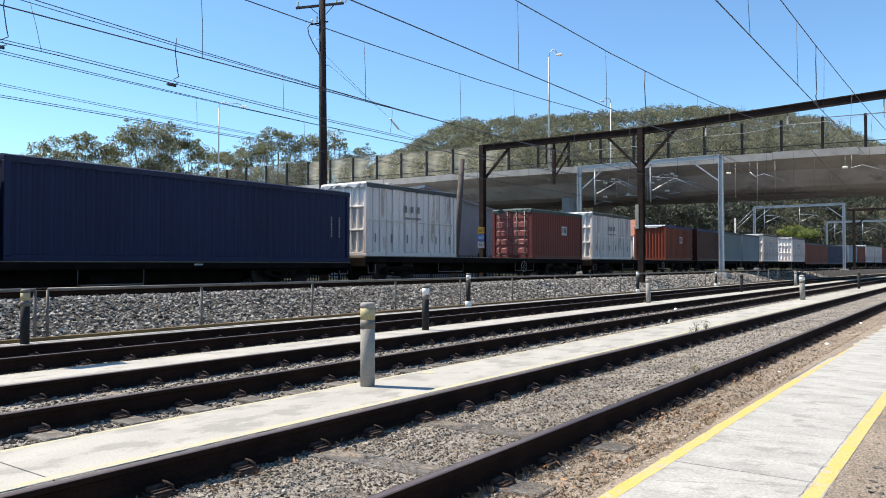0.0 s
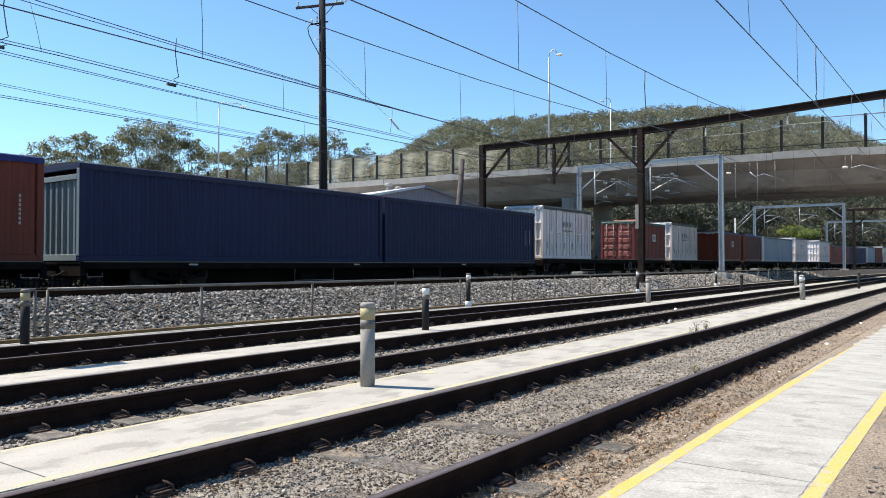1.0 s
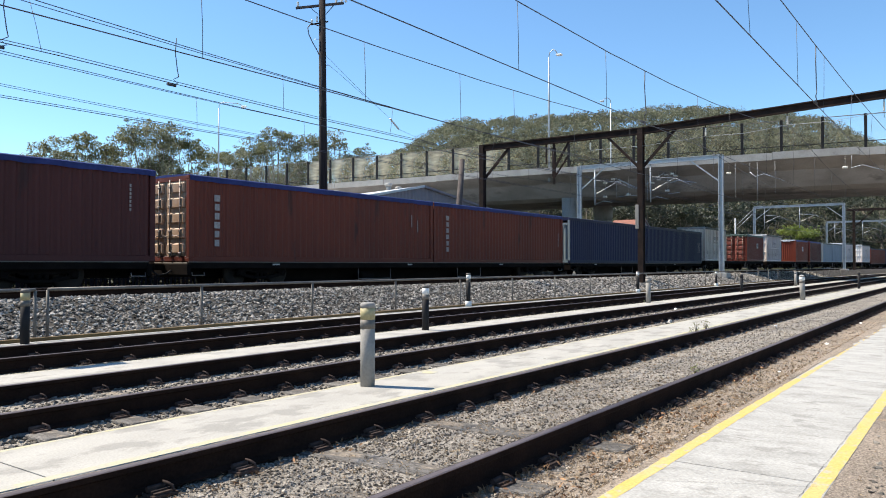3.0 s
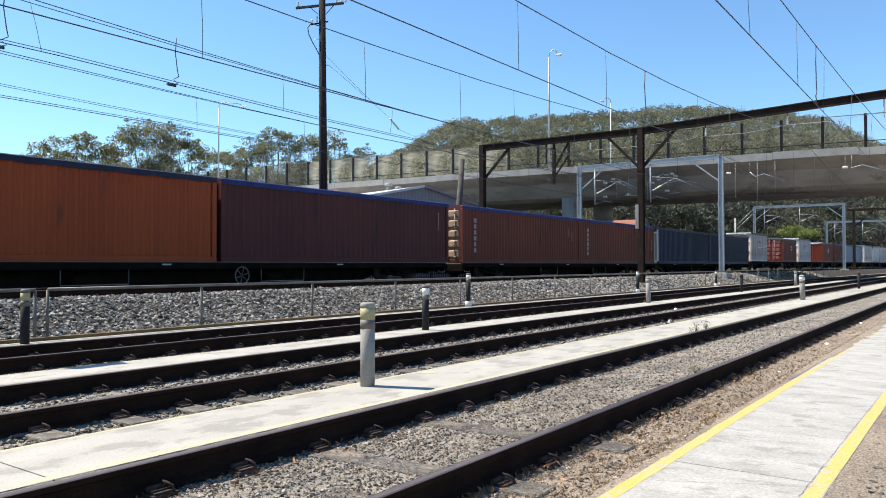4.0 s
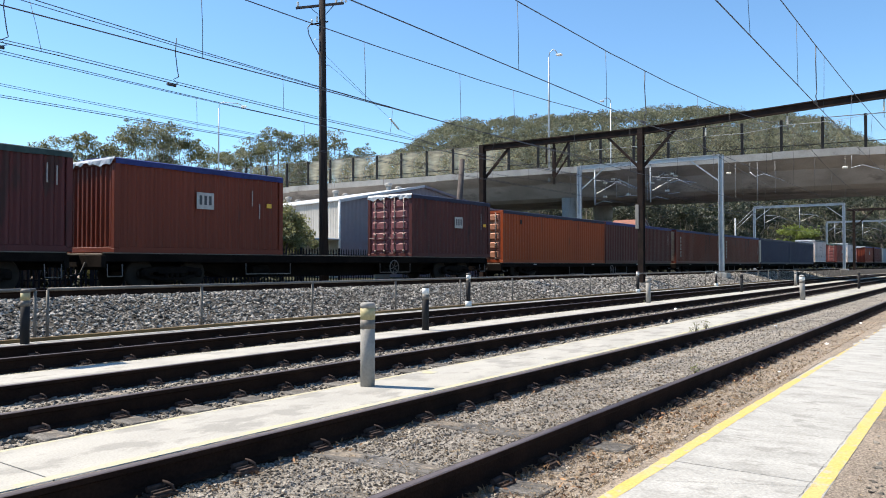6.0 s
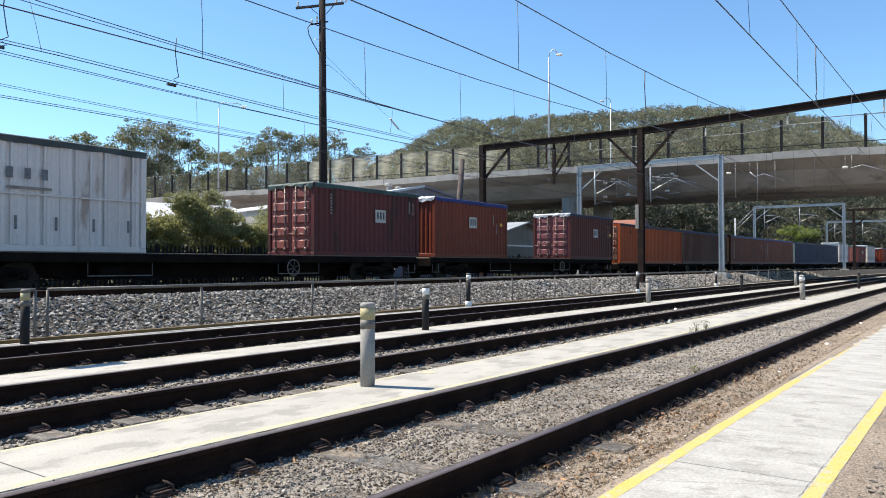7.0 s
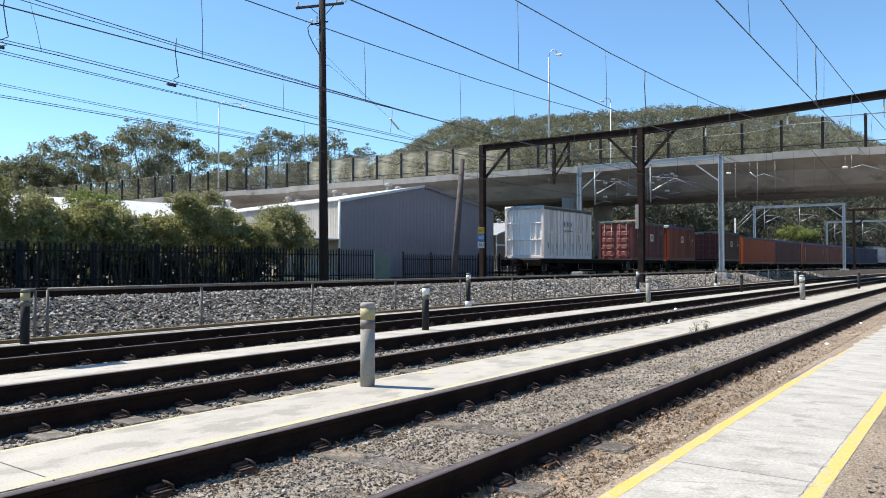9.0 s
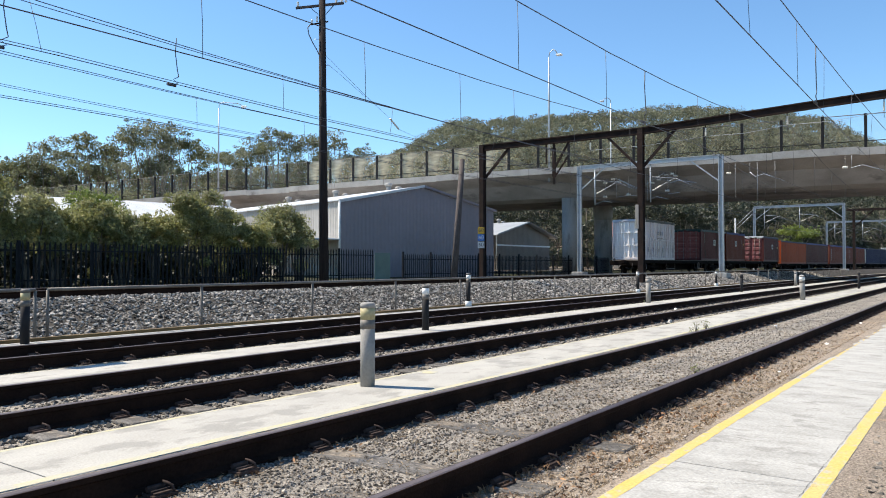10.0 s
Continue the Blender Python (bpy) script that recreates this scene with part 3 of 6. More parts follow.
# ---- wires ----
def wires():
    def line(name, label, fn, p, s0=-40, s1=150, r=0.011, step=4):
        """fn: height at s; p: distance to the side, or pairs (s, p) of a zigzag."""
        side = p if callable(p) else (lambda s: p)
        pts, s = [], s0
        while s <= s1:
            pts.append(at(s, side(s), fn(s)))
            s += step
        tagged(part(name, Geo().tube(pts, r, 5), M["wire"]), label, "wire", "overhead wires")

    def span(lo, mid, k):
        def fn(s):
            d = abs(s - mid)
            d = d if d < 23 else (abs(46 - d) if d < 69 else abs(92 - d))
            return lo + k * d * d
        return fn

    def level(z):
        return lambda s: z

    def zigzag(*knots):
        return lambda s: float(np.interp(s, [a for a, _ in knots], [b for _, b in knots]))
    #        track, contact height, its side, catenary (lowest, where, rise)
    spec = [(3.21, 5.0, zigzag((0, 3.0), (11, 3.12), (26, 3.30), (35, 3.36), (80, 3.1)), (6.40, 17, 0.00085)),
            (6.85, 4.69, zigzag((0, 6.85), (60, 6.85)), (5.94, 13.5, 0.0025)),
            (10.35, 4.52, zigzag((0, 10.35), (60, 10.35)), (5.73, 9, 0.0020)),
            (16.1, 5.52, zigzag((-20, 16.7), (6, 15.55), (16.5, 16.25), (27, 16.3), (50, 16.1)), (6.40, 24, 0.0011)),
            (20.35, 5.42, zigzag((0, 20.35), (60, 20.35)), (6.40, 24, 0.0009))]
    drops = {3.21: [13.2, 17.5, 21.0], 6.85: [11.85, 15.8, 22.5], 10.35: [7.6, 11.6, 15.1, 17.7, 21.4], 16.1: [7.6, 14.6, 19.5], 20.35: [14.8, 19.5]}
    for p, contact, side, (lo, mid, k) in spec:
        fn = span(lo, mid, k)
        line("contact_wire", "thin dark overhead contact wire above a track", level(contact), side, r=0.010)
        line("catenary_wire", "dark sagging catenary wire above the contact wire", fn, p, r=0.0105)
        if p > 12:
            line("contact_wire", "thin dark overhead contact wire above a track", level(contact + 0.03), (lambda s: side(s) - 0.10) if p < 18 else p - 0.1, r=0.008)
            line("catenary_wire", "dark sagging catenary wire above the contact wire", span(lo - 0.02, mid, k * 0.7), p - 0.05, r=0.009)
        for s in drops[p] + [26 + 5.2 * i for i in range(7)]:
            q = side(s)
            ob = part("dropper", Geo().tube([at(s + 0.05, q, contact), at(s + 0.04, (q + p) / 2, (contact + fn(s)) / 2), at(s, p, fn(s))], 0.0055, 4), M["wire"])
            tagged(ob, "thin vertical dropper wire between the overhead wires", "wire", "overhead wires")
    for p, s, lo, hi in ((16.1, 11.1, 5.54, 6.72), (16.1, 7.1, 5.54, 6.75), (3.21, 19.8, 5.0, 6.42), (6.85, 18.2, 4.69, 6.0)):
        pts = [at(s + w, p, lo + (hi - lo) * k) for k, w in ((0, -0.1), (0.06, 0.08), (0.12, -0.05), (0.2, 0.1), (0.35, 0.06), (0.7, 0.0), (1, 0.03))]
        ob = part("jumper", Geo().tube(pts, 0.012, 5), M["wire"])
        part("clamp", Geo().tube([pts[0] + Vector((-0.12, 0, 0)), pts[0] + Vector((0.12, 0, 0))], 0.035, 6), M["wire"], ob)
        tagged(ob, "loose dark jumper cable between the overhead wires", "wire", "overhead wires")
    for k, (pts, bead) in enumerate(((((22.85, 22.6, 10.05), (25.5, 22.65, 8.78), (27.28, 22.7, 8.04), (27.95, 22.7, 7.62), (35.2, 22.75, 6.6)), 2), (((23.0, 22.6, 9.67), (23.5, 22.6, 9.50), (25.5, 22.65, 8.72)), None))):
        pts = [Vector(a) for a in pts]
        guy = part("guy_wire", Geo().tube(pts, 0.007, 5), M["wire"])
        if bead:
            part("insulator", insulator(Geo(), pts[2], pts[3], 0.06, 6), M["porcelain"], guy, "pale ribbed insulator")
        tagged(guy, "stay wire with a white insulator from pole to gantry" if bead else "short slack tie wire at the pole", "wire", "overhead wires")
    for p in (23.5, 23.75):
        line("feeder_wire", "thin dark feeder cable beside the line", lambda s: 6.335 + 0.0008 * (min(max(s, 0), 50) - 23.5) ** 2, p, r=0.008)


# ---- bridge ----
def bridge_pose(p, up=0.0, q=0.0):
    """A pose on the bridge's near edge at p; q metres across it."""
    turn = math.atan(0.144)
    s = 59.2 - 0.144 * p
    return Matrix.Translation((s + q * math.cos(turn), p + q * math.sin(turn), 9.15 - 0.00012 * p * p + up)) @ pose(0, 0, 0, rz=90 + math.degrees(turn))


def bridge():
    br = thing("road_bridge", "weathered concrete road bridge with a deep haunched girder", "bridge", kind="structure")
    ps = [-60 + 5 * i for i in range(37)]
    deck = [(-0.02, -0.50), (-0.6, -0.78), (-1.5, -1.15), (-2.2, -1.75), (-2.8, -2.25), (-3.5, -2.52), (-11.2, -2.52), (-12.0, -2.25), (-12.8, -1.75), (-14.0, -1.25), (-15.6, -0.85), (-16.6, -0.75), (-16.6, -0.3), (-0.02, -0.3)]
    part("deck", Geo().sweep(deck[::-1], [bridge_pose(p) for p in ps]), M["bridge"], br)
    rng = random.Random(3)
    p = -58.0
    while p < 118:
        off = rng.uniform(-0.06, 0.06) if p > 8 else rng.uniform(-0.13, 0.08)
        part("parapet_panel", Geo().sweep([(0.12, 0), (0.10, -0.52), (-0.10, -0.52), (-0.22, 0)], [bridge_pose(p + 0.02, off), bridge_pose(p + 5.38, off)]), M["parapet"], br)
        part("parapet_panel", Geo().sweep([(-16.4, 0), (-16.4, -0.78), (-16.6, -0.78), (-16.7, 0)], [bridge_pose(p + 0.02, off), bridge_pose(p + 5.38, off)]), M["parapet"], br)
        p += 5.4
    for q, p, r in ((2.8, 28.05, 0.62), (10.2, 27.2, 0.82)):
        o = bridge_pose(p, 0, q).translation
        part("pier", Geo().tube([(o.x, o.y, 0.0), (o.x, o.y, 6.75)], r, 28), M["pier"], br)
        if r > 0.8:
            part("pier_cap", Geo().tube([(o.x, o.y, 5.2), (o.x, o.y, 5.5), (o.x, o.y, 6.4)], [r, r * 1.06, r * 1.10], 28), M["pier"], br)
    line_arms(br)
    fence = thing("bridge_fence", "dark steel mesh safety fence on the bridge parapet", "fence")
    p, last = -30.0, None
    tops = []
    while p < 100:
        m = bridge_pose(p, 0, 0.05)
        part("post", Geo().box((0, 0, 1.1), (0.19, 0.16, 2.4), cham=0.01), M["black"], fence, m=m)
        tops.append(p)
        p += 2.6
    for z in (0.42, 2.25):
        part("rail", Geo().tube([bridge_pose(p, z, 0.05).translation for p in tops], 0.028, 6), M["greyrail"] if z > 1 else M["black"], fence)
    # The more opaque mesh stands in for panels that catch the sun.
    fine, dim_mesh = mesh_wire("sunlit_wire_mesh", 0.08, 0.60), mesh_wire("dim_wire_mesh", 0.03, 0.12)
    for a, b in zip(tops, tops[1:]):
        part("mesh_panel", Geo().sweep([(0, 0.1), (0, 2.25)], [bridge_pose(a, 0, 0.05), bridge_pose(b, 0, 0.05)], closed=False), fine if 32 < a < 52 else dim_mesh, fence, "see-through wire mesh panel")


def mesh_wire(name, lo, hi):
    """Wire mesh seen from afar: part wire, part clear; its gold colour holds sunlight."""
    m = mat(name, (0.80, 0.70, 0.49), (0.52, 0.45, 0.32), 2.2, 0.5, 0.0, bump=0, stretch=(0.5, 0.5, 2.5))
    nt = m.node_tree
    nd, ln = nt.nodes, nt.links
    clear, mix = nd.new("ShaderNodeBsdfTransparent"), nd.new("ShaderNodeMixShader")
    nz = nd.new("ShaderNodeTexNoise")
    nz.inputs["Scale"].default_value, nz.inputs["Detail"].default_value = 0.9, 5
    rm = nd.new("ShaderNodeMapRange")
    rm.inputs["From Min"].default_value, rm.inputs["From Max"].default_value = 0.35, 0.65
    rm.inputs["To Min"].default_value, rm.inputs["To Max"].default_value = lo, hi
    ln.new(nz.outputs["Fac"], rm.inputs["Value"])
    ln.new(rm.outputs[0], mix.inputs[0])
    ln.new(clear.outputs[0], mix.inputs[1])
    ln.new(nd["Principled BSDF"].outputs[0], mix.inputs[2])
    ln.new(mix.outputs[0], nd["Material Output"].inputs["Surface"])
    return m


# ---- lamps and poles ----
def street_lamp(x, y, z, h, turn, arm=1.6):
    l = thing("street_lamp", "tall slim galvanised street lamp with a curved arm", "street lamp", "street lamps on the bridge road", m=pose(x, y, z, rz=turn))
    part("mast", Geo().tube([(0, 0, -0.6), (0, 0, h * 0.5), (0, 0, h - 0.6)], [0.10, 0.08, 0.055], 10), M["galv"], l)
    part("arm", Geo().tube([(0, 0, h - 0.6), (0.05, 0, h - 0.25), (0.25, 0, h - 0.05), (0.42, 0, h), (arm * 0.8, 0, h - 0.15), (arm, 0, h - 0.42)], 0.04, 8), M["galv"], l)
    part("lantern", Geo().box((arm + 0.15, 0, h - 0.5), (0.55, 0.3, 0.16), cham=0.06), M["white_paint"], l, "pale lamp head")


def power_pole():
    base, top = at(22.94, 22.7, 0.1), at(22.765, 22.7, 12.95)
    p = thing("power_pole", "dark weathered timber power pole with crossarm", "power pole")
    part("mast", Geo().tube([base, base.lerp(top, 0.5), top], [0.205, 0.165, 0.135], 16), M["wood"], p)
    part("crossarm", bar(Geo(), top + Vector((-0.65, 0.9, -0.92)), top + Vector((0.55, -0.75, -0.70)), 0.09), M["grey_wood"], p, "weathered grey timber crossarm")
    for d in (-1, 1):
        part("brace", bar(Geo(), top + Vector((-0.30 * d, 0.41 * d, -0.84 - 0.05 * d)), top + Vector((-0.10 * d, 0.13 * d, -1.18)), 0.025), M["rust"], p)
    for d in (-1.0, -0.82, -0.6, 1.0):
        c = top + Vector((-0.6 * d, 0.82 * d, -0.77 - 0.1 * d))
        part("insulator", insulator(Geo(), c, c + Vector((0, 0, 0.22)), 0.06, 3), M["porcelain"], p)
    c = base.lerp(top, 0.872)
    part("bracket", bar(Geo(), c + Vector((-0.30, 0.38, 0.02)), c + Vector((0.15, -0.2, 0.16)), 0.05), M["rust"], p)
    part("cable", Geo().tube([c + Vector((-0.30, 0.38, 0.05)), c + Vector((-0.40, 0.46, -0.12)), c + Vector((-0.38, 0.42, -0.40)), c + Vector((-0.30, 0.28, -0.75)), c + Vector((-0.20, 0.10, -1.1)), c + Vector((-0.17, -0.10, -1.5)), c + Vector((-0.16, -0.14, -2.2)), c + Vector((-0.16, -0.14, -4))], 0.022, 6), M["wire"], p, "loose black cable")
    for a, b in (((-0.16, 0.16, 0.12), (-0.16, 0.16, 0.38)), ((-0.28, 0.34, 0.05), (-0.28, 0.34, 0.24))):
        part("insulator", insulator(Geo(), c + Vector(a), c + Vector(b), 0.05, 3), M["porcelain"], p)
    for k in range(7):
        z = 4.0 + k * 1.1
        o = base.lerp(top, z / 12.85)
        part("step_iron", Geo().tube([o + Vector((0.10, -0.10, 0)), o + Vector((0.22, -0.26, 0.01))] if k % 2 else [o + Vector((-0.10, 0.10, 0)), o + Vector((-0.22, 0.26, 0.01))], 0.009, 5), M["galv"], p)
    stub = thing("timber_post", "leaning cut-off grey timber pole", "pole")
    part("mast", Geo().tube([at(32.95, 23.0, 0.0), at(33.4, 23.0, 3.6), at(33.8, 23.0, 6.85)], [0.18, 0.17, 0.14], 14), M["grey_wood"], stub)


# ---- lineside fence ----
def palisade():
    rng = random.Random(8)
    f = thing("palisade_fence", "dark painted steel palisade fence along the railway", "fence")
    pitch, n = 2.75, 34
    rest, count = Geo(), 0
    for i in range(n):
        s = 2.0 + i * pitch
        z0 = 0.2
        if 31.2 < s < 33.9:
            part("gate_panel", Geo().box(at(s + 0.75, 28.0, z0 + 0.8), (1.35, 0.05, 1.6), cham=0.01), M["shed_green"], f, "dull green sheet panel")
            continue
        drop = 0.0 if s < 33 else -0.2
        for k in range(14):
            h = 1.78 + drop
            pale = cached(("pale", h), lambda: pale_geo(h).mesh("pale", M["palisade"]))
            m = pose(*at(s + 0.1 + k * 0.196, 28.0, z0 + rng.uniform(-0.015, 0.015)))
            if count < 300:
                part("pale", pale, None, f, m=m)
            else:
                rest.add([m @ v.co for v in pale.vertices], [tuple(q.vertices) for q in pale.polygons])
            count += 1
        for z in (0.35, 1.45 + drop):
            part("rail", bar(Geo(), at(s, 28.05, z0 + z), at(s + pitch, 28.05, z0 + z), 0.05), M["palisade"], f)
        part("post", Geo().box(at(s, 28.08, z0 + 0.85), (0.1, 0.1, 1.9 + drop), cham=0.008), M["palisade"], f)
    tagged(part("pales", rest, M["palisade"], f), kind="stuff")


def pale_geo(h):
    w = 0.034
    return Geo().add([(-w, 0, 0.05), (w, 0, 0.05), (w, 0, h - 0.1), (0, 0, h), (-w, 0, h - 0.1), (-w, 0.02, 0.05), (w, 0.02, 0.05), (w, 0.02, h - 0.1), (0, 0.02, h), (-w, 0.02, h - 0.1)],
                     [(0, 1, 2, 3, 4), (9, 8, 7, 6, 5), (0, 5, 6, 1), (1, 6, 7, 2), (2, 7, 8, 3), (3, 8, 9, 4), (4, 9, 5, 0)])


# ---- sheds ----
M["shed_green"] = mat("green_sheet", (0.13, 0.185, 0.165), (0.10, 0.148, 0.132), 1.5, 0.6, bump=0.05)


def ribbed(g, a, b, z0, ztop, pitch=0.3, depth=0.022, out=Vector((0, -1, 0))):
    """A ribbed sheet wall from a to b; ztop(t) is its upper edge."""
    a, b = Vector(a), Vector(b)
    n = max(2, int((b - a).length / pitch) * 4)
    vs, fs = [], []
    for i in range(n + 1):
        t = i / n
        c = a.lerp(b, t) + out * (depth if i % 4 in (1, 2) else 0)
        vs += [(c.x, c.y, z0), (c.x, c.y, ztop(t))]
    for i in range(n):
        fs.append((2 * i, 2 * i + 2, 2 * i + 3, 2 * i + 1))
    return g.add(vs, fs)


def shed(name, label, s0, s1, p0, p1, eave, ridge, z0=0.2, vents=(), wallmat="shed", roofmat="roof", over=0.18, front=0.12, m=None):
    h = thing(name, label, "building", m=m)
    mid = (s0 + s1) / 2
    gable = lambda t: eave + (ridge - eave) * (1 - abs(2 * t - 1))
    part("wall", ribbed(Geo(), (s0, p0, 0), (s1, p0, 0), z0, gable), M[wallmat], h)
    part("wall", ribbed(Geo(), (s1, p1, 0), (s0, p1, 0), z0, gable, out=Vector((0, 1, 0))), M[wallmat], h)
    # The wall facing -x gets the paler metal, with its sunlight in the colour.
    part("wall", ribbed(Geo(), (s0, p1, 0), (s0, p0, 0), z0, lambda t: eave, out=Vector((-1, 0, 0))), M["cottage" if wallmat == "cottage" else "shed_side"], h)
    part("wall", ribbed(Geo(), (s1, p0, 0), (s1, p1, 0), z0, lambda t: eave, out=Vector((1, 0, 0))), M[wallmat], h)
    for a, sgn in ((s0, -1), (s1, 1)):
        g = Geo()
        o, u = over, 0.10
        sl = (ridge - eave) / abs(mid - a)
        pts = [(a + sgn * o, eave - sl * o), (mid, ridge)]
        for y in (p0 - front, p1 + 0.12):
            for x, z in pts:
                g.v += [(x, y, z + 0.03), (x, y, z + u)]
        g.f += [(0, 1, 3, 2), (4, 6, 7, 5), (0, 4, 5, 1), (2, 3, 7, 6), (0, 2, 6, 4), (1, 5, 7, 3)]
        g.s += [False] * 6
        part("roof", g, M[roofmat], h)
    part("barge_flashing", bar(Geo(), (s0 - over, p0 - front - 0.03, eave - 0.05), (mid, p0 - front - 0.03, ridge + 0.05), 0.05, 0.16), M[roofmat], h)
    part("barge_flashing", bar(Geo(), (s1 + over, p0 - front - 0.03, eave - 0.05), (mid, p0 - front - 0.03, ridge + 0.05), 0.05, 0.16), M[wallmat], h)
    part("downpipe", Geo().tube([(s0 - 0.1, p0 - 0.15, z0), (s0 - 0.1, p0 - 0.15, eave)], 0.07, 8), M["white_paint"], h)
    for y in vents:
        for dx, k in ((-0.15, 1.0), (0.75, 0.85)):
            zb = ridge - abs(dx) * (ridge - eave) / (mid - s0)
            v = part("roof_vent", Geo().tube([(mid + dx, y, zb - 0.1), (mid + dx, y, zb + 0.42 * k)], 0.17 * k, 14), M["shed_side"], h, "round pale roof vent")
            part("vent_cap", Geo().tube([(mid + dx, y, zb + 0.38 * k), (mid + dx, y, zb + 0.56 * k), (mid + dx, y, zb + 0.62 * k)], [0.27 * k, 0.27 * k, 0.12], 14), M["shed_side"], v)
    return h


# ---- plants ----
def leaf_mesh(name, clumps, material, size, per, seed, flat=0.75, slim=0.45, skin=0.0):
    """Small four-cornered leaves round each clump (x, y, z, r); skin: the share that lies along the clump's surface."""
    rng = np.random.default_rng(seed)
    c = np.repeat(np.array([a[:3] for a in clumps]), per, axis=0)
    r = np.repeat(np.array([a[3] for a in clumps]), per)
    n = len(c)
    d = rng.normal(size=(n, 3))
    d /= np.linalg.norm(d, axis=1)[:, None]
    rad = r * rng.uniform(0.25, 1.0, n) ** 0.5
    pos = c + d * rad[:, None] * np.array([1, 1, flat])
    u = rng.normal(size=(n, 3))
    u /= np.linalg.norm(u, axis=1)[:, None]
    if skin:
        lie = rng.random(n) < skin
        pos[lie] = (c + d * (r * rng.uniform(0.78, 1.02, n))[:, None] * np.array([1, 1, flat]))[lie]
        along = np.cross(u, d + rng.normal(scale=0.32, size=(n, 3)))
        u[lie] = (along / (np.linalg.norm(along, axis=1)[:, None] + 1e-9))[lie]
    w = np.cross(u, d + rng.normal(scale=0.5, size=(n, 3)))
    w /= np.linalg.norm(w, axis=1)[:, None] + 1e-9
    ln = size * rng.uniform(0.6, 1.4, n)[:, None]
    u, w = u * ln, w * ln * slim
    v = np.stack([pos - u, pos + w, pos + u, pos - w], axis=1).reshape(-1, 3)
    me = bpy.data.meshes.new(name)
    me.vertices.add(4 * n), me.loops.add(4 * n), me.polygons.add(n)
    me.vertices.foreach_set("co", v.ravel())
    me.loops.foreach_set("vertex_index", np.arange(4 * n))
    me.polygons.foreach_set("loop_start", np.arange(n) * 4)
    me.polygons.foreach_set("loop_total", np.full(n, 4))
    me.polygons.foreach_set("use_smooth", np.zeros(n, bool))
    me.materials.append(material)
    me.update(calc_edges=True)
    return me


def tree(x, y, z, h, spread, seed, leaf="gum", name="gum_tree", size=0.145, per=56, label="tall eucalyptus tree with an open grey-green crown", lobes=20, low=0.35):
    """A trunk with bare limbs; each limb carries a rounded lobe of leaf tufts, with gaps between the lobes."""
    rng = random.Random(seed)
    t = thing(name, label, "tree", "trees beyond the line", m=pose(x, y, z))
    g, clumps = Geo(), []
    fork = h * rng.uniform(0.28, 0.38)
    lean = Vector((rng.uniform(-0.5, 0.5), rng.uniform(-0.5, 0.5), 0))
    r0 = h * 0.018 + 0.05
    g.tube([(0, 0, -0.5), lean * 0.4 + Vector((0, 0, fork * 0.5)), lean + Vector((0, 0, fork))], [r0, r0 * 0.8, r0 * 0.65], 8)
    for i in range(lobes):
        w = i * 2.4 + rng.uniform(-0.5, 0.5)
        rr = ((i * 7 % lobes + 0.35) / lobes) ** 0.55 * rng.uniform(0.8, 1.08)
        R = spread * rng.uniform(0.26, 0.40)
        under = rng.uniform(0.0, 0.14) if i < lobes * 0.4 else rng.uniform(0.08, 1.0 - low - 0.1)
        c = lean + Vector((math.cos(w) * rr * (spread - R * 0.6), math.sin(w) * rr * (spread - R * 0.6), max(h * low, h * (1.0 - 0.20 * rr * rr - under) - R * 0.62)))
        mid = lean.lerp(c, 0.45) + Vector((rng.uniform(-0.5, 0.5), rng.uniform(-0.5, 0.5), fork * 0.35))
        mid.z = max(mid.z, fork * 1.02)
        g.tube([lean + Vector((0, 0, fork * 0.95)), mid, c], [r0 * 0.36, r0 * 0.22, r0 * 0.09], 6)
        for k in range(10):
            a, e = rng.uniform(0, 6.28), rng.uniform(-0.25, 1.0)
            q = math.sqrt(max(0, 1 - e * e)) if e > 0 else 0.95
            tip = c + Vector((math.cos(a) * q * R * 0.85, math.sin(a) * q * R * 0.85, e * R * 0.62))
            if k < 4:
                g.tube([c, tip], [r0 * 0.11, r0 * 0.04], 3, caps=False)
            clumps.append((*tip, R * rng.uniform(0.34, 0.56)))
        if rng.random() < 0.3:
            a = rng.uniform(0, 6.28)
            tip = c + Vector((math.cos(a) * R * 0.6, math.sin(a) * R * 0.6, R * rng.uniform(0.8, 1.15)))
            g.tube([c, tip], [r0 * 0.1, r0 * 0.03], 4, caps=False)
            clumps.append((*tip, R * 0.2))
    part("trunk", g, M["bark"], t)
    part("crown", leaf_mesh("crown", clumps, M[leaf], size, per, seed, 0.6, 0.42, 0.6), None, t)
    return t


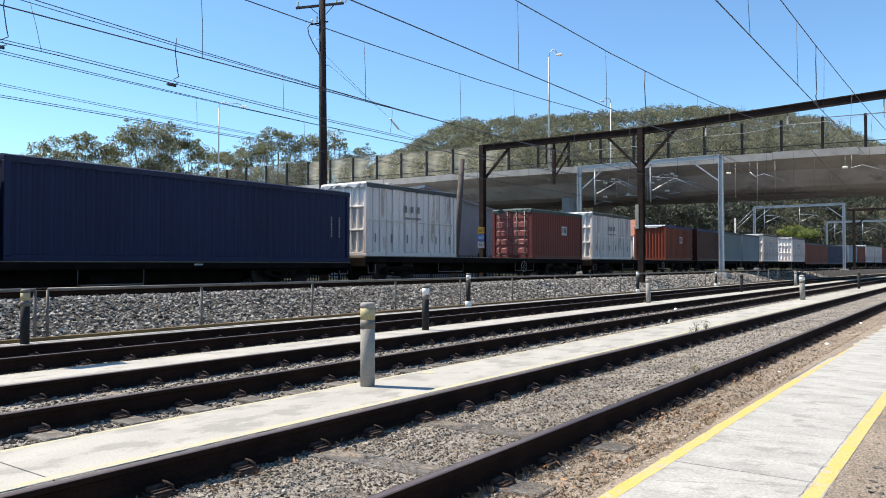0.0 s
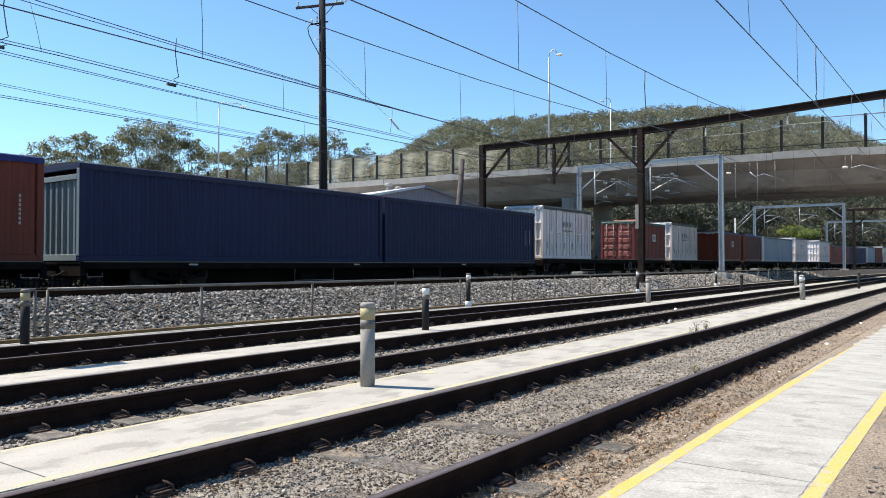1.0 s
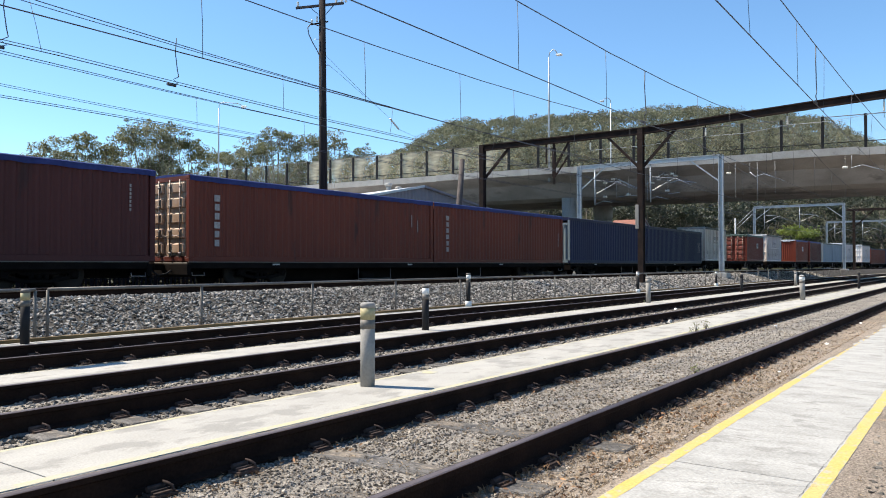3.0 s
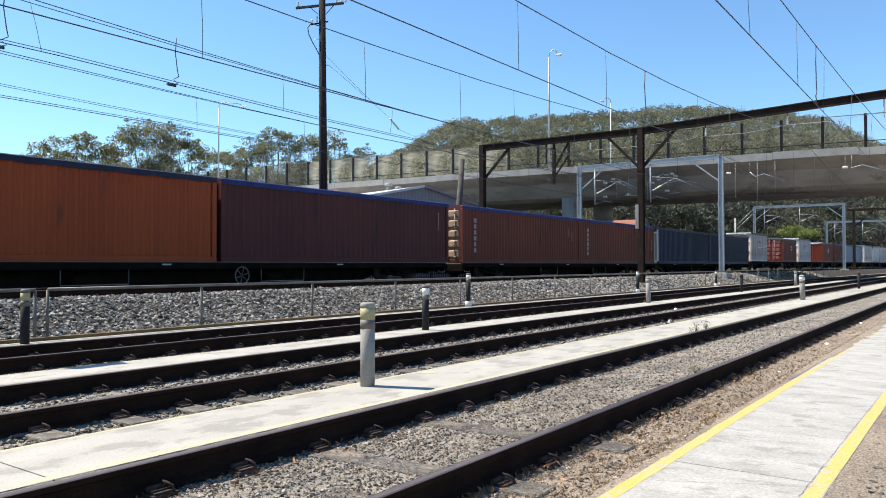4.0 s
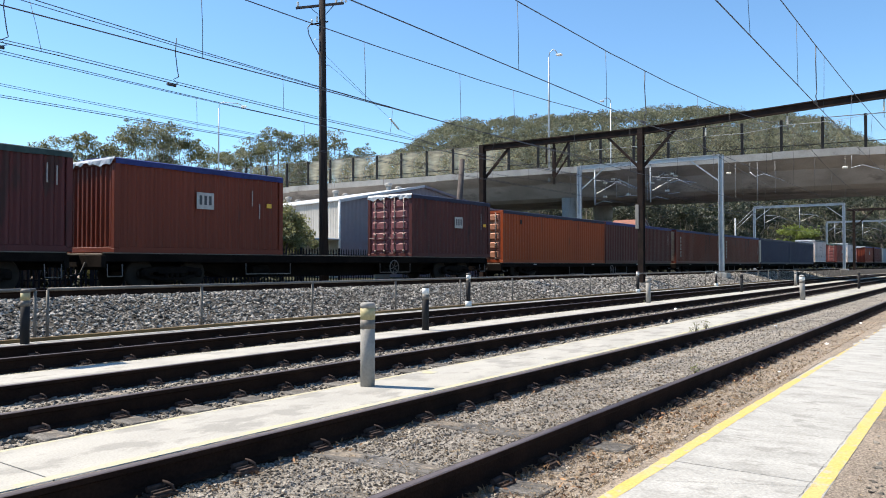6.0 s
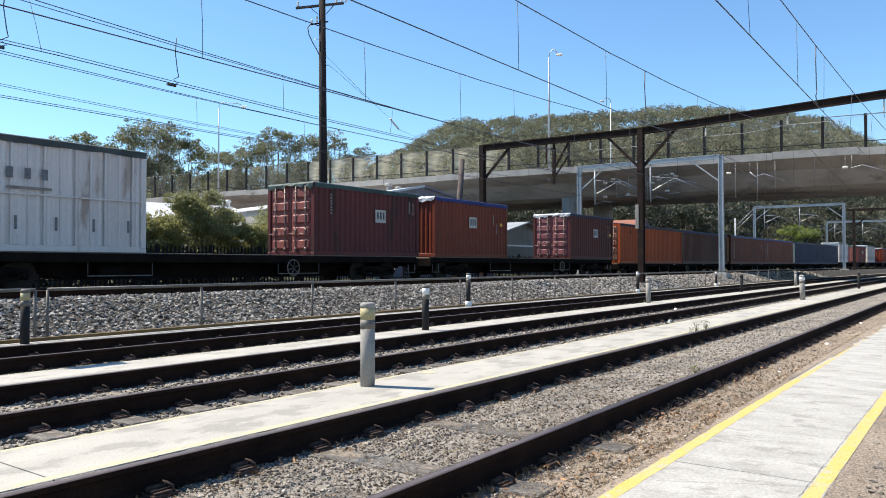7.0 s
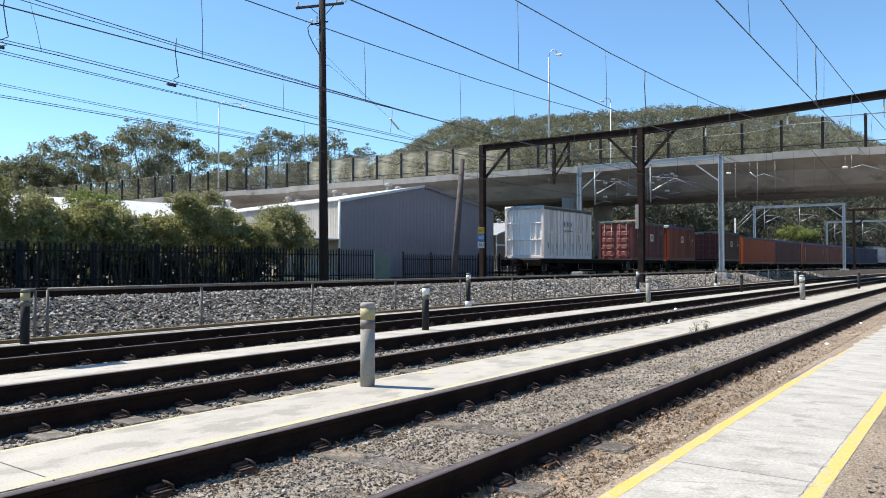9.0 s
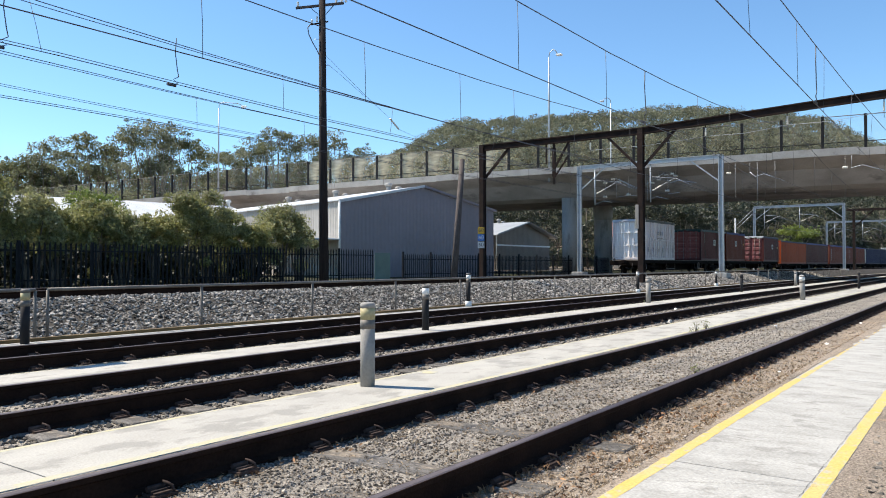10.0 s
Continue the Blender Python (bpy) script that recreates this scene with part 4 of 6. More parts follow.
def bush(s, p, w, h, seed, name="shrub", leaf="bush", label="dense green shrub behind the palisade fence", nclump=70, size=0.070, per=128, even=False):
    rng = random.Random(seed)
    b = thing(name, label, "shrub", "shrubs behind the fence", m=pose(s, p, 0.2))
    g, clumps = Geo(), []
    for i in range(9):
        w0 = rng.uniform(0, 6.28)
        tip = Vector((math.cos(w0) * w * 0.42 * rng.random(), math.sin(w0) * w * 0.3 * rng.random(), h * rng.uniform(0.6, 0.93)))
        g.tube([(tip.x * 0.15, tip.y * 0.15, -0.15), tip * 0.5 + Vector((0, 0, 0.1)), tip], [0.05, 0.03, 0.008], 5)
    for i in range(nclump):
        a, rr = rng.uniform(0, 6.28), rng.random() ** 0.5
        zz = rng.uniform(0.08, 1) if even else 0.50 + 0.50 * rng.random() ** 0.8 if i % 36 else rng.uniform(0.15, 0.6)
        k = math.sqrt(max(0.06, 1 - ((zz - 0.45) * 1.75) ** 2))
        clumps.append((math.cos(a) * rr * w * 0.5 * k, math.sin(a) * rr * w * 0.40 * k, zz * h * rng.uniform(0.86, 0.99), w * rng.uniform(0.07, 0.15)))
    part("stem", g, M["bark"], b)
    part("foliage", leaf_mesh("foliage", clumps, M[leaf], size, per, seed, 0.9, 0.4), None, b)


def view(x, dist):
    """A place at dist metres along the view, x/1568 across it: for far planting."""
    lat = (x - 784) / 1330 * dist
    return lat * math.sin(TURN) + dist * math.cos(TURN), -lat * math.cos(TURN) + dist * math.sin(TURN)


def hill():
    """A wooded hill behind the bridge."""
    rng = np.random.default_rng(5)
    prof = [(560, 22), (640, 36), (690, 43.5), (720, 46), (760, 50.5), (800, 54.5), (830, 56.5), (850, 54), (870, 55.5), (930, 56), (1060, 57.5), (1180, 59.5), (1230, 60), (1300, 58.5), (1380, 57.5), (1450, 56), (1540, 48), (1640, 39), (1800, 25), (2000, 14)]
    xs = [a for a, _ in prof]
    hs = [b for _, b in prof]
    g = Geo()
    rows, cols = 10, 24
    dist = lambda j: 150 + 20 * j
    up = lambda x, j: 1 + (np.interp(x, xs, hs) - 9) * math.sin(min(1, j / 6) * math.pi / 2) * 0.98
    for j in range(rows):
        for i in range(cols):
            x = 480 + i * 70
            a, b = view(x, dist(j))
            g.v.append((a, b, up(x, j) - (1 if j else 3)))
    for j in range(rows - 1):
        for i in range(cols - 1):
            g.f.append((j * cols + i, j * cols + i + 1, (j + 1) * cols + i + 1, (j + 1) * cols + i))
            g.s.append(True)
    tagged(part("hillside", g, M["shaded_hill_floor"]), "dry grassy slope of the wooded hill, darkened for shade between crowns", "hill", kind="structure")
    for tone, seed in (("hill", 1), ("hill", 2), ("gum_grey", 3)):
        clumps = []
        for n in range(480):
            # jittered rows of crowns, so that no part of the slope stays bare
            x, j = 570 + (n % 32 + rng.random() + seed / 3) * 34, 0.2 + (n // 32 + rng.random()) * 0.47
            a, b = view(x, dist(j))
            z = up(x, j)
            r = rng.uniform(1.9, 3.9)
            for _ in range(8):
                q = rng.normal(size=3)
                q /= np.linalg.norm(q)
                clumps.append((a + q[0] * r * 0.8, b + q[1] * r * 0.8, z + 2.4 + abs(q[2]) * r * 0.72, r * rng.uniform(0.28, 0.46)))
        ob = part("forest", leaf_mesh("forest", clumps, M[tone], 0.24, 25, seed, 0.75, 0.55, 0.8), None)
        tagged(ob, "dense olive-green eucalyptus forest on the hill", "forest", kind="stuff")


# ---- stones ----
def stones(name, label, spots, size, material, seed, spread=0.45):
    """Loose stones: one eight-sided lump for each (x, y, z)."""
    rng = np.random.default_rng(seed)
    c = np.array(spots)
    n = len(c)
    base = np.array([[1, 0, 0], [-1, 0, 0], [0, 1, 0], [0, -1, 0], [0, 0, 1], [0, 0, -1]], float)
    tri = np.array([[0, 2, 4], [2, 1, 4], [1, 3, 4], [3, 0, 4], [2, 0, 5], [1, 2, 5], [3, 1, 5], [0, 3, 5]])
    q = rng.normal(size=(n, 3, 3))
    q, _ = np.linalg.qr(q)
    sc = size * np.minimum(rng.lognormal(0, spread, (n, 1, 1)), 2.3) * rng.uniform(0.6, 1.2, (n, 6, 1))
    v = np.einsum("nij,kj->nki", q, base) * sc
    v[:, :, 2] *= 0.75
    v = (v + c[:, None, :]).reshape(-1, 3)
    f = (np.arange(n)[:, None, None] * 6 + tri[None]).reshape(-1)
    me = bpy.data.meshes.new(name)
    me.vertices.add(6 * n), me.loops.add(24 * n), me.polygons.add(8 * n)
    me.vertices.foreach_set("co", v.ravel())
    me.loops.foreach_set("vertex_index", f)
    me.polygons.foreach_set("loop_start", np.arange(8 * n) * 3)
    me.polygons.foreach_set("loop_total", np.full(8 * n, 3))
    me.polygons.foreach_set("use_smooth", np.zeros(8 * n, bool))
    me.materials.append(material)
    me.update(calc_edges=True)
    tagged(part(name, me, None), label, "gravel", kind="stuff")


def all_stones():
    rng = np.random.default_rng(11)

    def band(p0, p1, z, s0, s1, dens, fade):
        """Scattered spots, thinner with distance."""
        out = []
        n = int((p1 - p0) * (s1 - s0) * dens)
        for s, p, k in zip(rng.uniform(s0, s1, n), rng.uniform(p0, p1, n), rng.random(n)):
            if k < 1 / (1 + (max(s, 0) / fade) ** 2):
                out.append(tuple(at(s, p, z(p))))
        return out
    bank = lambda p: float(np.interp(p, [11.5, 12.05, 12.6, 13.4, 14.1, 14.5, 18.2], [-0.16, -0.08, 0.03, 0.25, 0.43, 0.46, 0.45]))
    spots = band(11.55, 15.2, bank, 3, 75, 360, 28)
    stones("ballast", "grey crushed-stone ballast on the bank", [(a, b, c + rng.uniform(-0.022, 0.022)) for a, b, c in spots], 0.033, M["stone"], 1, 0.32)
    spots = band(11.55, 15.2, bank, 24, 80, 100, 60)
    stones("ballast", "grey crushed-stone ballast on the bank, farther along", [(a, b, c + rng.uniform(-0.01, 0.03)) for a, b, c in spots], 0.055, M["stone"], 6, 0.25)
    flat = lambda p: float(np.interp(p, [0.6, 1.62, 1.76, 1.92, 2.3, 2.5, 3.2, 3.9, 4.9, 5.2, 5.62, 5.76, 6.0], [-0.025, -0.024, -0.098, -0.158, -0.172, -0.176, -0.167, -0.182, -0.210, -0.223, -0.223, -0.193, -0.172]))
    spots = band(2.50, 3.90, flat, 1.2, 45, 2000, 6.7) + band(1.66, 2.40, flat, 1.2, 30, 1300, 6) + band(1.66, 2.40, flat, -9, 1.2, 160, 6) + band(2.5, 3.9, flat, -9, 1.2, 160, 6)
    stones("gravel", "brown-grey gravel between the near rails", spots, 0.0086, M["grit"], 2, 0.52)
    spots = band(4.95, 11.0, flat, -9, 1.2, 35, 13) + band(4.95, 6.05, flat, 1.2, 60, 600, 13) + band(6.2, 7.5, flat, 1.5, 60, 460, 15) + band(8.42, 9.55, flat, 3, 60, 300, 20) + band(9.7, 11.0, flat, 3, 60, 220, 20) + band(-2.5, 0.6, flat, -6, 20, 90, 12)
    stones("gravel", "grey gravel between the siding rails", spots, 0.0175, M["yard_stone"], 3, 0.42)
    # dry leaves and twigs
    lit = [(*at(s, p, flat(p) + 0.010), 0.02) for s, p in zip(rng.gamma(2.0, 3.0, 2600) + 1.2, 2.36 - 0.74 * rng.random(2600) ** 1.3)]
    lit += [(*at(s, p, flat(p) + 0.014), 0.02) for s, p in zip(rng.gamma(2.0, 3.2, 1300) + 1.2, rng.uniform(2.50, 3.88, 1300))]
    lit += [(*at(s, p, -0.018), 0.02) for s, p in zip(rng.gamma(2.2, 3.4, 1500) + 2, rng.uniform(-2, 0.62, 1500))]
    dry = [(*at(s, p, flat(p) + 0.016), 0.035) for s, p in zip(rng.gamma(2.0, 2.6, 420) + 1.0, 2.37 - 0.09 * rng.random(420) ** 2)]
    dry += [(*at(s, p, flat(p) + 0.014), 0.05) for s, p in zip(rng.gamma(2.0, 2.6, 130) + 1.0, rng.uniform(1.7, 2.36, 130))]
    dry += [(*at(s, p, flat(p) + 0.014), 0.04) for s, p in zip(rng.gamma(2.0, 2.6, 110) + 1.0, 3.88 - 0.25 * rng.random(110) ** 2)]
    ob = part("dry_leaves", leaf_mesh("dry_leaves", dry, M["dead_leaf"], 0.022, 3, 19, 0.45, 0.34), None)
    tagged(ob, "curled orange-brown dead leaves gathered along the rail", "litter", kind="stuff")
    ob = part("leaf_litter", leaf_mesh("leaf_litter", lit, M["straw"], 0.0150, 6, 9, 0.3, 0.13), None)
    tagged(ob, "scattered dry brown leaves and twigs on the gravel", "litter", kind="stuff")


# ---- freight ----
def paint(name, c, c2=None, spot=None, lo=0.66):
    return mat(name, c, c2 or [a * 0.82 for a in c], 0.7, 0.55, bump=0.06, bscale=30, fine=0.06, stretch=(1, 1, 0.22), spot=spot or [a * 0.55 + 0.01 for a in c], spotscale=1.3, spotlo=lo, rand=0.06, spec=0.22)


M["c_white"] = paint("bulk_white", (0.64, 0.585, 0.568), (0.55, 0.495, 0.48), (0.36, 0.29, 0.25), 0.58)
# Whiter than the sides: sunlight on the rear end is put into the paint.
M["c_sunlit_end"] = paint("bulk_end_sunlit_white", (0.84, 0.80, 0.77), (0.77, 0.73, 0.70), (0.60, 0.54, 0.49), 0.70)
M["c_red"] = paint("box_red", (0.140, 0.031, 0.024))
M["c_orange"] = paint("box_orange", (0.32, 0.058, 0.013), (0.265, 0.046, 0.012), (0.15, 0.040, 0.02), 0.63)
M["c_orangered"] = paint("box_orangered", (0.165, 0.034, 0.018))
M["c_darkred"] = paint("box_dark_red", (0.115, 0.028, 0.028), (0.085, 0.022, 0.022), (0.05, 0.022, 0.02), 0.56)
M["c_maroon"] = paint("box_maroon", (0.086, 0.022, 0.020), (0.068, 0.018, 0.017), (0.040, 0.014, 0.014), 0.6)
M["c_brown"] = paint("box_brown", (0.150, 0.033, 0.019), (0.118, 0.027, 0.017), (0.06, 0.020, 0.016), 0.6)
M["c_blue"] = paint("box_blue", (0.0095, 0.0155, 0.056))
# Rear end of the blue box, lightened to carry the sun falling on it.
M["c_sunlit_blue"] = paint("end_sunlit_blue", (0.215, 0.27, 0.30), (0.175, 0.22, 0.25))
# Orange doors made paler than the box: grazing sunlight is in this colour.
M["c_sunlit_orange"] = paint("door_sunlit_orange", (0.50, 0.235, 0.15), (0.42, 0.18, 0.11), (0.56, 0.34, 0.25), 0.6)
M["c_grey"] = paint("box_grey", (0.22, 0.26, 0.31))
# Cream doors on the brown boxes: strong sunlight is put into the colour.
M["c_sunlit_cream"] = paint("door_sunlit_cream", (0.50, 0.36, 0.25), (0.42, 0.27, 0.18), (0.25, 0.09, 0.05), 0.6)
# Faded door paint, made paler still to hold the sun on the rear ends.
M["c_sunlit_red"] = paint("door_sunlit_red", (0.26, 0.085, 0.072), (0.20, 0.064, 0.055), (0.38, 0.23, 0.20), 0.6)
M["c_sunlit_maroon"] = paint("door_sunlit_maroon", (0.23, 0.085, 0.088), (0.175, 0.064, 0.068), (0.34, 0.22, 0.22), 0.6)
M["t_blue"] = mat("blue_tarp", (0.018, 0.028, 0.115), (0.026, 0.038, 0.15), 2, 0.6, bump=0.2, bscale=8, spec=0.2)
M["t_navy"] = mat("navy_tarp", (0.014, 0.018, 0.042), (0.022, 0.026, 0.055), 2, 0.6, bump=0.2, bscale=8, spec=0.2)
M["t_grey"] = mat("slate_tarp", (0.046, 0.054, 0.054), (0.068, 0.078, 0.078), 2, 0.6, bump=0.2, bscale=8, spec=0.2)
M["t_teal"] = mat("teal_tarp", (0.028, 0.050, 0.050), (0.05, 0.08, 0.078), 2, 0.6, bump=0.2, bscale=8, spec=0.2)
M["sheet"] = mat("pale_sheet", (0.40, 0.425, 0.46), (0.30, 0.32, 0.35), 5, 0.35, bump=0.4, bscale=10)
M["lock"] = mat("lock_steel", (0.24, 0.205, 0.19), (0.15, 0.115, 0.10), 4, 0.5, 0.5, bump=0.05)
M["sign_white"] = mat("sign_white", (0.66, 0.67, 0.66), (0.60, 0.60, 0.58), 4, 0.5, bump=0)
M["sign_faded"] = mat("faded_white", (0.36, 0.33, 0.32), (0.28, 0.24, 0.23), 14, 0.7, bump=0)
M["sign_grey"] = mat("faded_black", (0.10, 0.10, 0.11), (0.19, 0.185, 0.185), 9, 0.7, bump=0)
M["sign_yellow"] = mat("sign_yellow", (0.72, 0.42, 0.03), (0.66, 0.38, 0.03), 4, 0.5, bump=0)
M["sign_pale"] = mat("dusty_plate", (0.46, 0.44, 0.42), (0.38, 0.35, 0.33), 8, 0.6, bump=0)
M["sign_blue"] = mat("sign_blue", (0.06, 0.20, 0.55), (0.05, 0.17, 0.48), 4, 0.5, bump=0)
M["sign_dark"] = mat("sign_dark", (0.05, 0.055, 0.06), (0.04, 0.04, 0.05), 4, 0.6, bump=0)
# Grime, darkened further with the shade beneath the train.
M["wagon"] = mat("shaded_wagon_grime", (0.007, 0.0052, 0.0048), (0.014, 0.010, 0.0085), 2, 0.95, 0.0, bump=0.3, fine=0.25, rand=0.15, spec=0.06)
M["wheel"] = mat("wheel_steel", (0.020, 0.014, 0.012), (0.036, 0.026, 0.021), 3, 0.8, 0.2, bump=0.2, spec=0.3)
M["dust"] = mat("dusty_deck", (0.17, 0.145, 0.12), (0.12, 0.095, 0.075), 2, 0.9, bump=0.2, fine=0.2)
def corrugated(length, height, pitch=0.278, depth=0.036):
    """A corrugated sheet in the x-z plane, from x = -length/2; its ribs lie towards +y."""
    g = Geo()
    xs, x, k = [], -length / 2, 0
    n = round(length / pitch)
    step = length / n
    for i in range(n):
        a = -length / 2 + i * step
        xs += [(a, 0), (a + step * 0.26, 0), (a + step * 0.5, depth), (a + step * 0.76, depth)]
    xs.append((length / 2, 0))
    vs = [(a, d, z) for a, d in xs for z in (0, height)]
    return g.add(vs, [(2 * i, 2 * i + 1, 2 * i + 3, 2 * i + 2) for i in range(len(xs) - 1)])


def freight_box(label, L, H, skin, tarp, end, group="containers on the train", flap=None, marks=(), hang=0.16, doors=None, rear=None):
    """A shipping container, its rear at -x, standing on z = 0."""
    W, e = 2.44, 0.08
    c = thing("container", label, "container", group)
    m = M[skin]
    h = H - 0.30
    side = cached(("side", L, H, skin), lambda: corrugated(L - 0.34, h, depth=0.055 if skin == "c_darkred" else 0.036).mesh("side_panel", m))
    part("side_panel", side, None, c, m=pose(0, -W / 2 + 0.035, 0.17, rz=0) @ Matrix.Diagonal((1, -1, 1, 1)) @ pose(0, -0.03, 0))
    part("side_panel", side, None, c, m=pose(0, W / 2 - 0.035 - 0.03, 0.17))
    post = cached(("post", H, skin), lambda: Geo().box((0, 0, 0), (0.17, 0.16, H - 0.24), cham=0.015).mesh("corner_post", m))
    cast = cached(("cast", skin), lambda: Geo().box((0, 0, 0), (0.178, 0.164, 0.118), cham=0.012).mesh("corner_casting", m))
    for x in (-1, 1):
        for y in (-1, 1):
            part("corner_post", post, None, c, m=pose(x * (L / 2 - 0.088), y * (W / 2 - 0.082), H / 2))
            for z in (0.06, H - 0.06):
                part("corner_casting", cast, None, c, m=pose(x * (L / 2 - 0.09), y * (W / 2 - 0.083), z))
    for y in (-1, 1):
        for z, t in ((0.085, 0.16), (H - 0.08, 0.12)):
            rail = cached(("rail", L, skin, t), lambda: Geo().box((0, 0, 0), (L - 0.34, 0.06, t), cham=0.01).mesh("side_rail", m))
            part("side_rail", rail, None, c, m=pose(0, y * (W / 2 - 0.04), z))
    for x in (-1, 1):
        for z in (0.085, H - 0.08):
            sill = cached(("sill", skin), lambda: Geo().box((0, 0, 0), (0.1, W - 0.32, 0.15), cham=0.01).mesh("end_rail", m))
            part("end_rail", sill, None, c, m=pose(x * (L / 2 - 0.07), 0, z))
    front = cached(("front", H, skin), lambda: corrugated(W - 0.3, h, 0.25, 0.05).mesh("end_panel", m))
    part("end_panel", front, None, c, m=pose(L / 2 - 0.1, 0, 0.17, rz=-90))
    part("roof_panel", cached(("roof", L, skin), lambda: Geo().box((0, 0, 0), (L - 0.3, W - 0.3, 0.03)).mesh("roof_panel", m)), None, c, m=pose(0, 0, H - 0.06))
    part("floor_panel", cached(("floor", L), lambda: Geo().box((0, 0, 0), (L - 0.2, W - 0.2, 0.05)).mesh("floor_panel", M["wagon"])), None, c, m=pose(0, 0, 0.14))
    xr = -L / 2
    if end == "doors":
        for k in (-1, 1):
            w = (W - 0.36) / 2
            d = part("door", cached(("door", H, doors or skin), lambda: door_leaf(w, h).mesh("door", M[doors or skin])), None, c, m=pose(xr + 0.05, k * (w / 2 + 0.01), 0.17))
            for i in range(5):
                part("swage", cached(("swage", H, doors or skin), lambda: door_swage(w, h).mesh("swage", M[doors or skin])), None, d, m=pose(0, 0, h * (i + 0.5) / 5))
            for j in (-0.26, 0.24):
                part("lock_rod", cached(("rod", H), lambda: lock_rod(H).mesh("lock_rod", M["lock"])), None, d, m=pose(-0.072, j, 0))
    elif end == "ribs":
        if rear:
            part("end_panel", corrugated(W - 0.3, h - 0.3, 0.30, 0.06).mesh("end_panel", M[rear]), None, c, "ribbed end wall with sunlight put into its pale blue", m=pose(xr + 0.1, 0, 0.17, rz=90))
            for y in (-1, 1):
                part("corner_post", Geo().box((xr + 0.006, y * (W / 2 - 0.082), H / 2), (0.03, 0.13, H - 0.3), cham=0.006), M[rear], c)
            for z, k in ((0.10, 0.17), (H - 0.36, 0.14)):
                part("end_rail", Geo().box((xr + 0.006, 0, z), (0.03, W - 0.3, k), cham=0.006), M[rear], c)
        else:
            part("end_panel", front, None, c, m=pose(xr + 0.1, 0, 0.17, rz=90))
    elif end == "bulk":
        part("end_panel", cached(("bulkend", H, skin), lambda: Geo().box((0, 0, h / 2), (0.04, W - 0.3, h)).mesh("end_panel", M["c_sunlit_end"])), None, c, m=pose(xr + 0.12, 0, 0.17))
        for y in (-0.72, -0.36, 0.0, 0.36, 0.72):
            part("stiffener", cached(("stiff", H, skin), lambda: Geo().box((0, 0, 0), (0.08, 0.05, h), cham=0.008).mesh("stiffener", M["c_sunlit_end"])), None, c, m=pose(xr + 0.065, y, H / 2))
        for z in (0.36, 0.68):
            part("cross_rail", cached(("cross", skin), lambda: Geo().box((0, 0, 0), (0.09, W - 0.32, 0.06), cham=0.01).mesh("cross_rail", M["c_sunlit_end"])), None, c, m=pose(xr + 0.05, 0, H * z))
        lad = Geo()
        for y in (0.80, 0.5):
            lad.tube([(0, y, 0.2), (0, y, H - 0.25)], 0.018, 6)
        for i in range(7):
            lad.tube([(0, 0.5, 0.35 + i * 0.34), (0, 0.8, 0.35 + i * 0.34)], 0.014, 6)
        part("ladder", lad, M["c_sunlit_end"], c, m=pose(xr + 0.0, 0.02, 0))
        # outside ribs and a belt on the sides
        for y in (-1, 1):
            for i in range(14):
                part("side_rib", cached(("rib", H, skin), lambda: Geo().box((0, 0, 0), (0.055, 0.06, h), cham=0.01).mesh("side_rib", m)), None, c, m=pose(xr + 0.42 + i * (L - 0.84) / 13, y * (W / 2 - 0.02), H / 2))
            part("belt_rail", cached(("belt", L, skin), lambda: Geo().box((0, 0, 0), (L - 0.4, 0.05, 0.05), cham=0.01).mesh("belt_rail", m)), None, c, m=pose(0, y * (W / 2 - 0.0), H * 0.50))
            for i in range(6):
                part("lashing_slot", cached("slot", lambda: Geo().box((0, 0, 0), (0.06, 0.02, 0.34), cham=0.004).mesh("lashing_slot", M["sign_grey"])), None, c, "dark lashing slot", m=pose(xr + 0.55 + i * (L - 1.1) / 5, y * (W / 2 - 0.008), H * 0.25))
    if tarp:
        part("tarpaulin", tarp_geo(L, W, H, hang, hash_of(label)), M[tarp], c, "stretched tarpaulin roof cover")
        if flap:
            part("tarpaulin_flap", flap_geo(L, W, H, hash_of(label)), M[flap], c, "crumpled folded end of the tarpaulin")
    for kind, x, z in marks:
        y = -W / 2 - 0.012
        if kind == "plate":
            p = part("sign_plate", Geo().box((x, y, z), (0.62, 0.012, 0.50), cham=0.003), M["sign_pale"], c, "white company plate with dark bars")
            for k in (-0.17, 0, 0.17):
                part("lettering", Geo().box((x + k, y - 0.010, z + 0.02), (0.09, 0.006, 0.28)), M["sign_dark"], p)
        elif kind == "letters":
            for k in (-0.42, 0, 0.42):
                b = part("lettering", Geo().box((x + k, y - 0.04, z), (0.15, 0.008, 0.27)), M["sign_grey"], c)
            part("lettering", Geo().box((x + 0.05, y - 0.04, z - 0.36), (1.1, 0.008, 0.07)), M["lock"], c)
        elif kind == "column":
            for k in range(6):
                part("lettering", Geo().box((x, y, z - k * 0.275), (0.17 if k % 3 else 0.21, 0.01, 0.20), cham=0.003), M["sign_faded"], c, "white painted lettering block")
        elif kind == "number":
            for k in range(7):
                part("lettering", Geo().box((x, y, z - k * 0.11), (0.05, 0.008, 0.075)), M["sign_faded"], c)
        elif kind == "yellow":
            part("sticker", Geo().box((x, y, z), (0.20, 0.008, 0.14)), M["sign_yellow"], c, "yellow sticker")
        elif kind == "vent":
            part("vent", Geo().box((x, y, z), (0.16, 0.02, 0.24), cham=0.006), M["black"], c, "small dark vent cover")
        elif kind == "streak":
            part("scrape", Geo().box((x, y, z), (0.035, 0.006, 0.5)), M["sign_faded"], c, "pale scrape mark")
    return c


def hash_of(text):
    return sum((i + 1) * ord(a) for i, a in enumerate(text)) % 9973


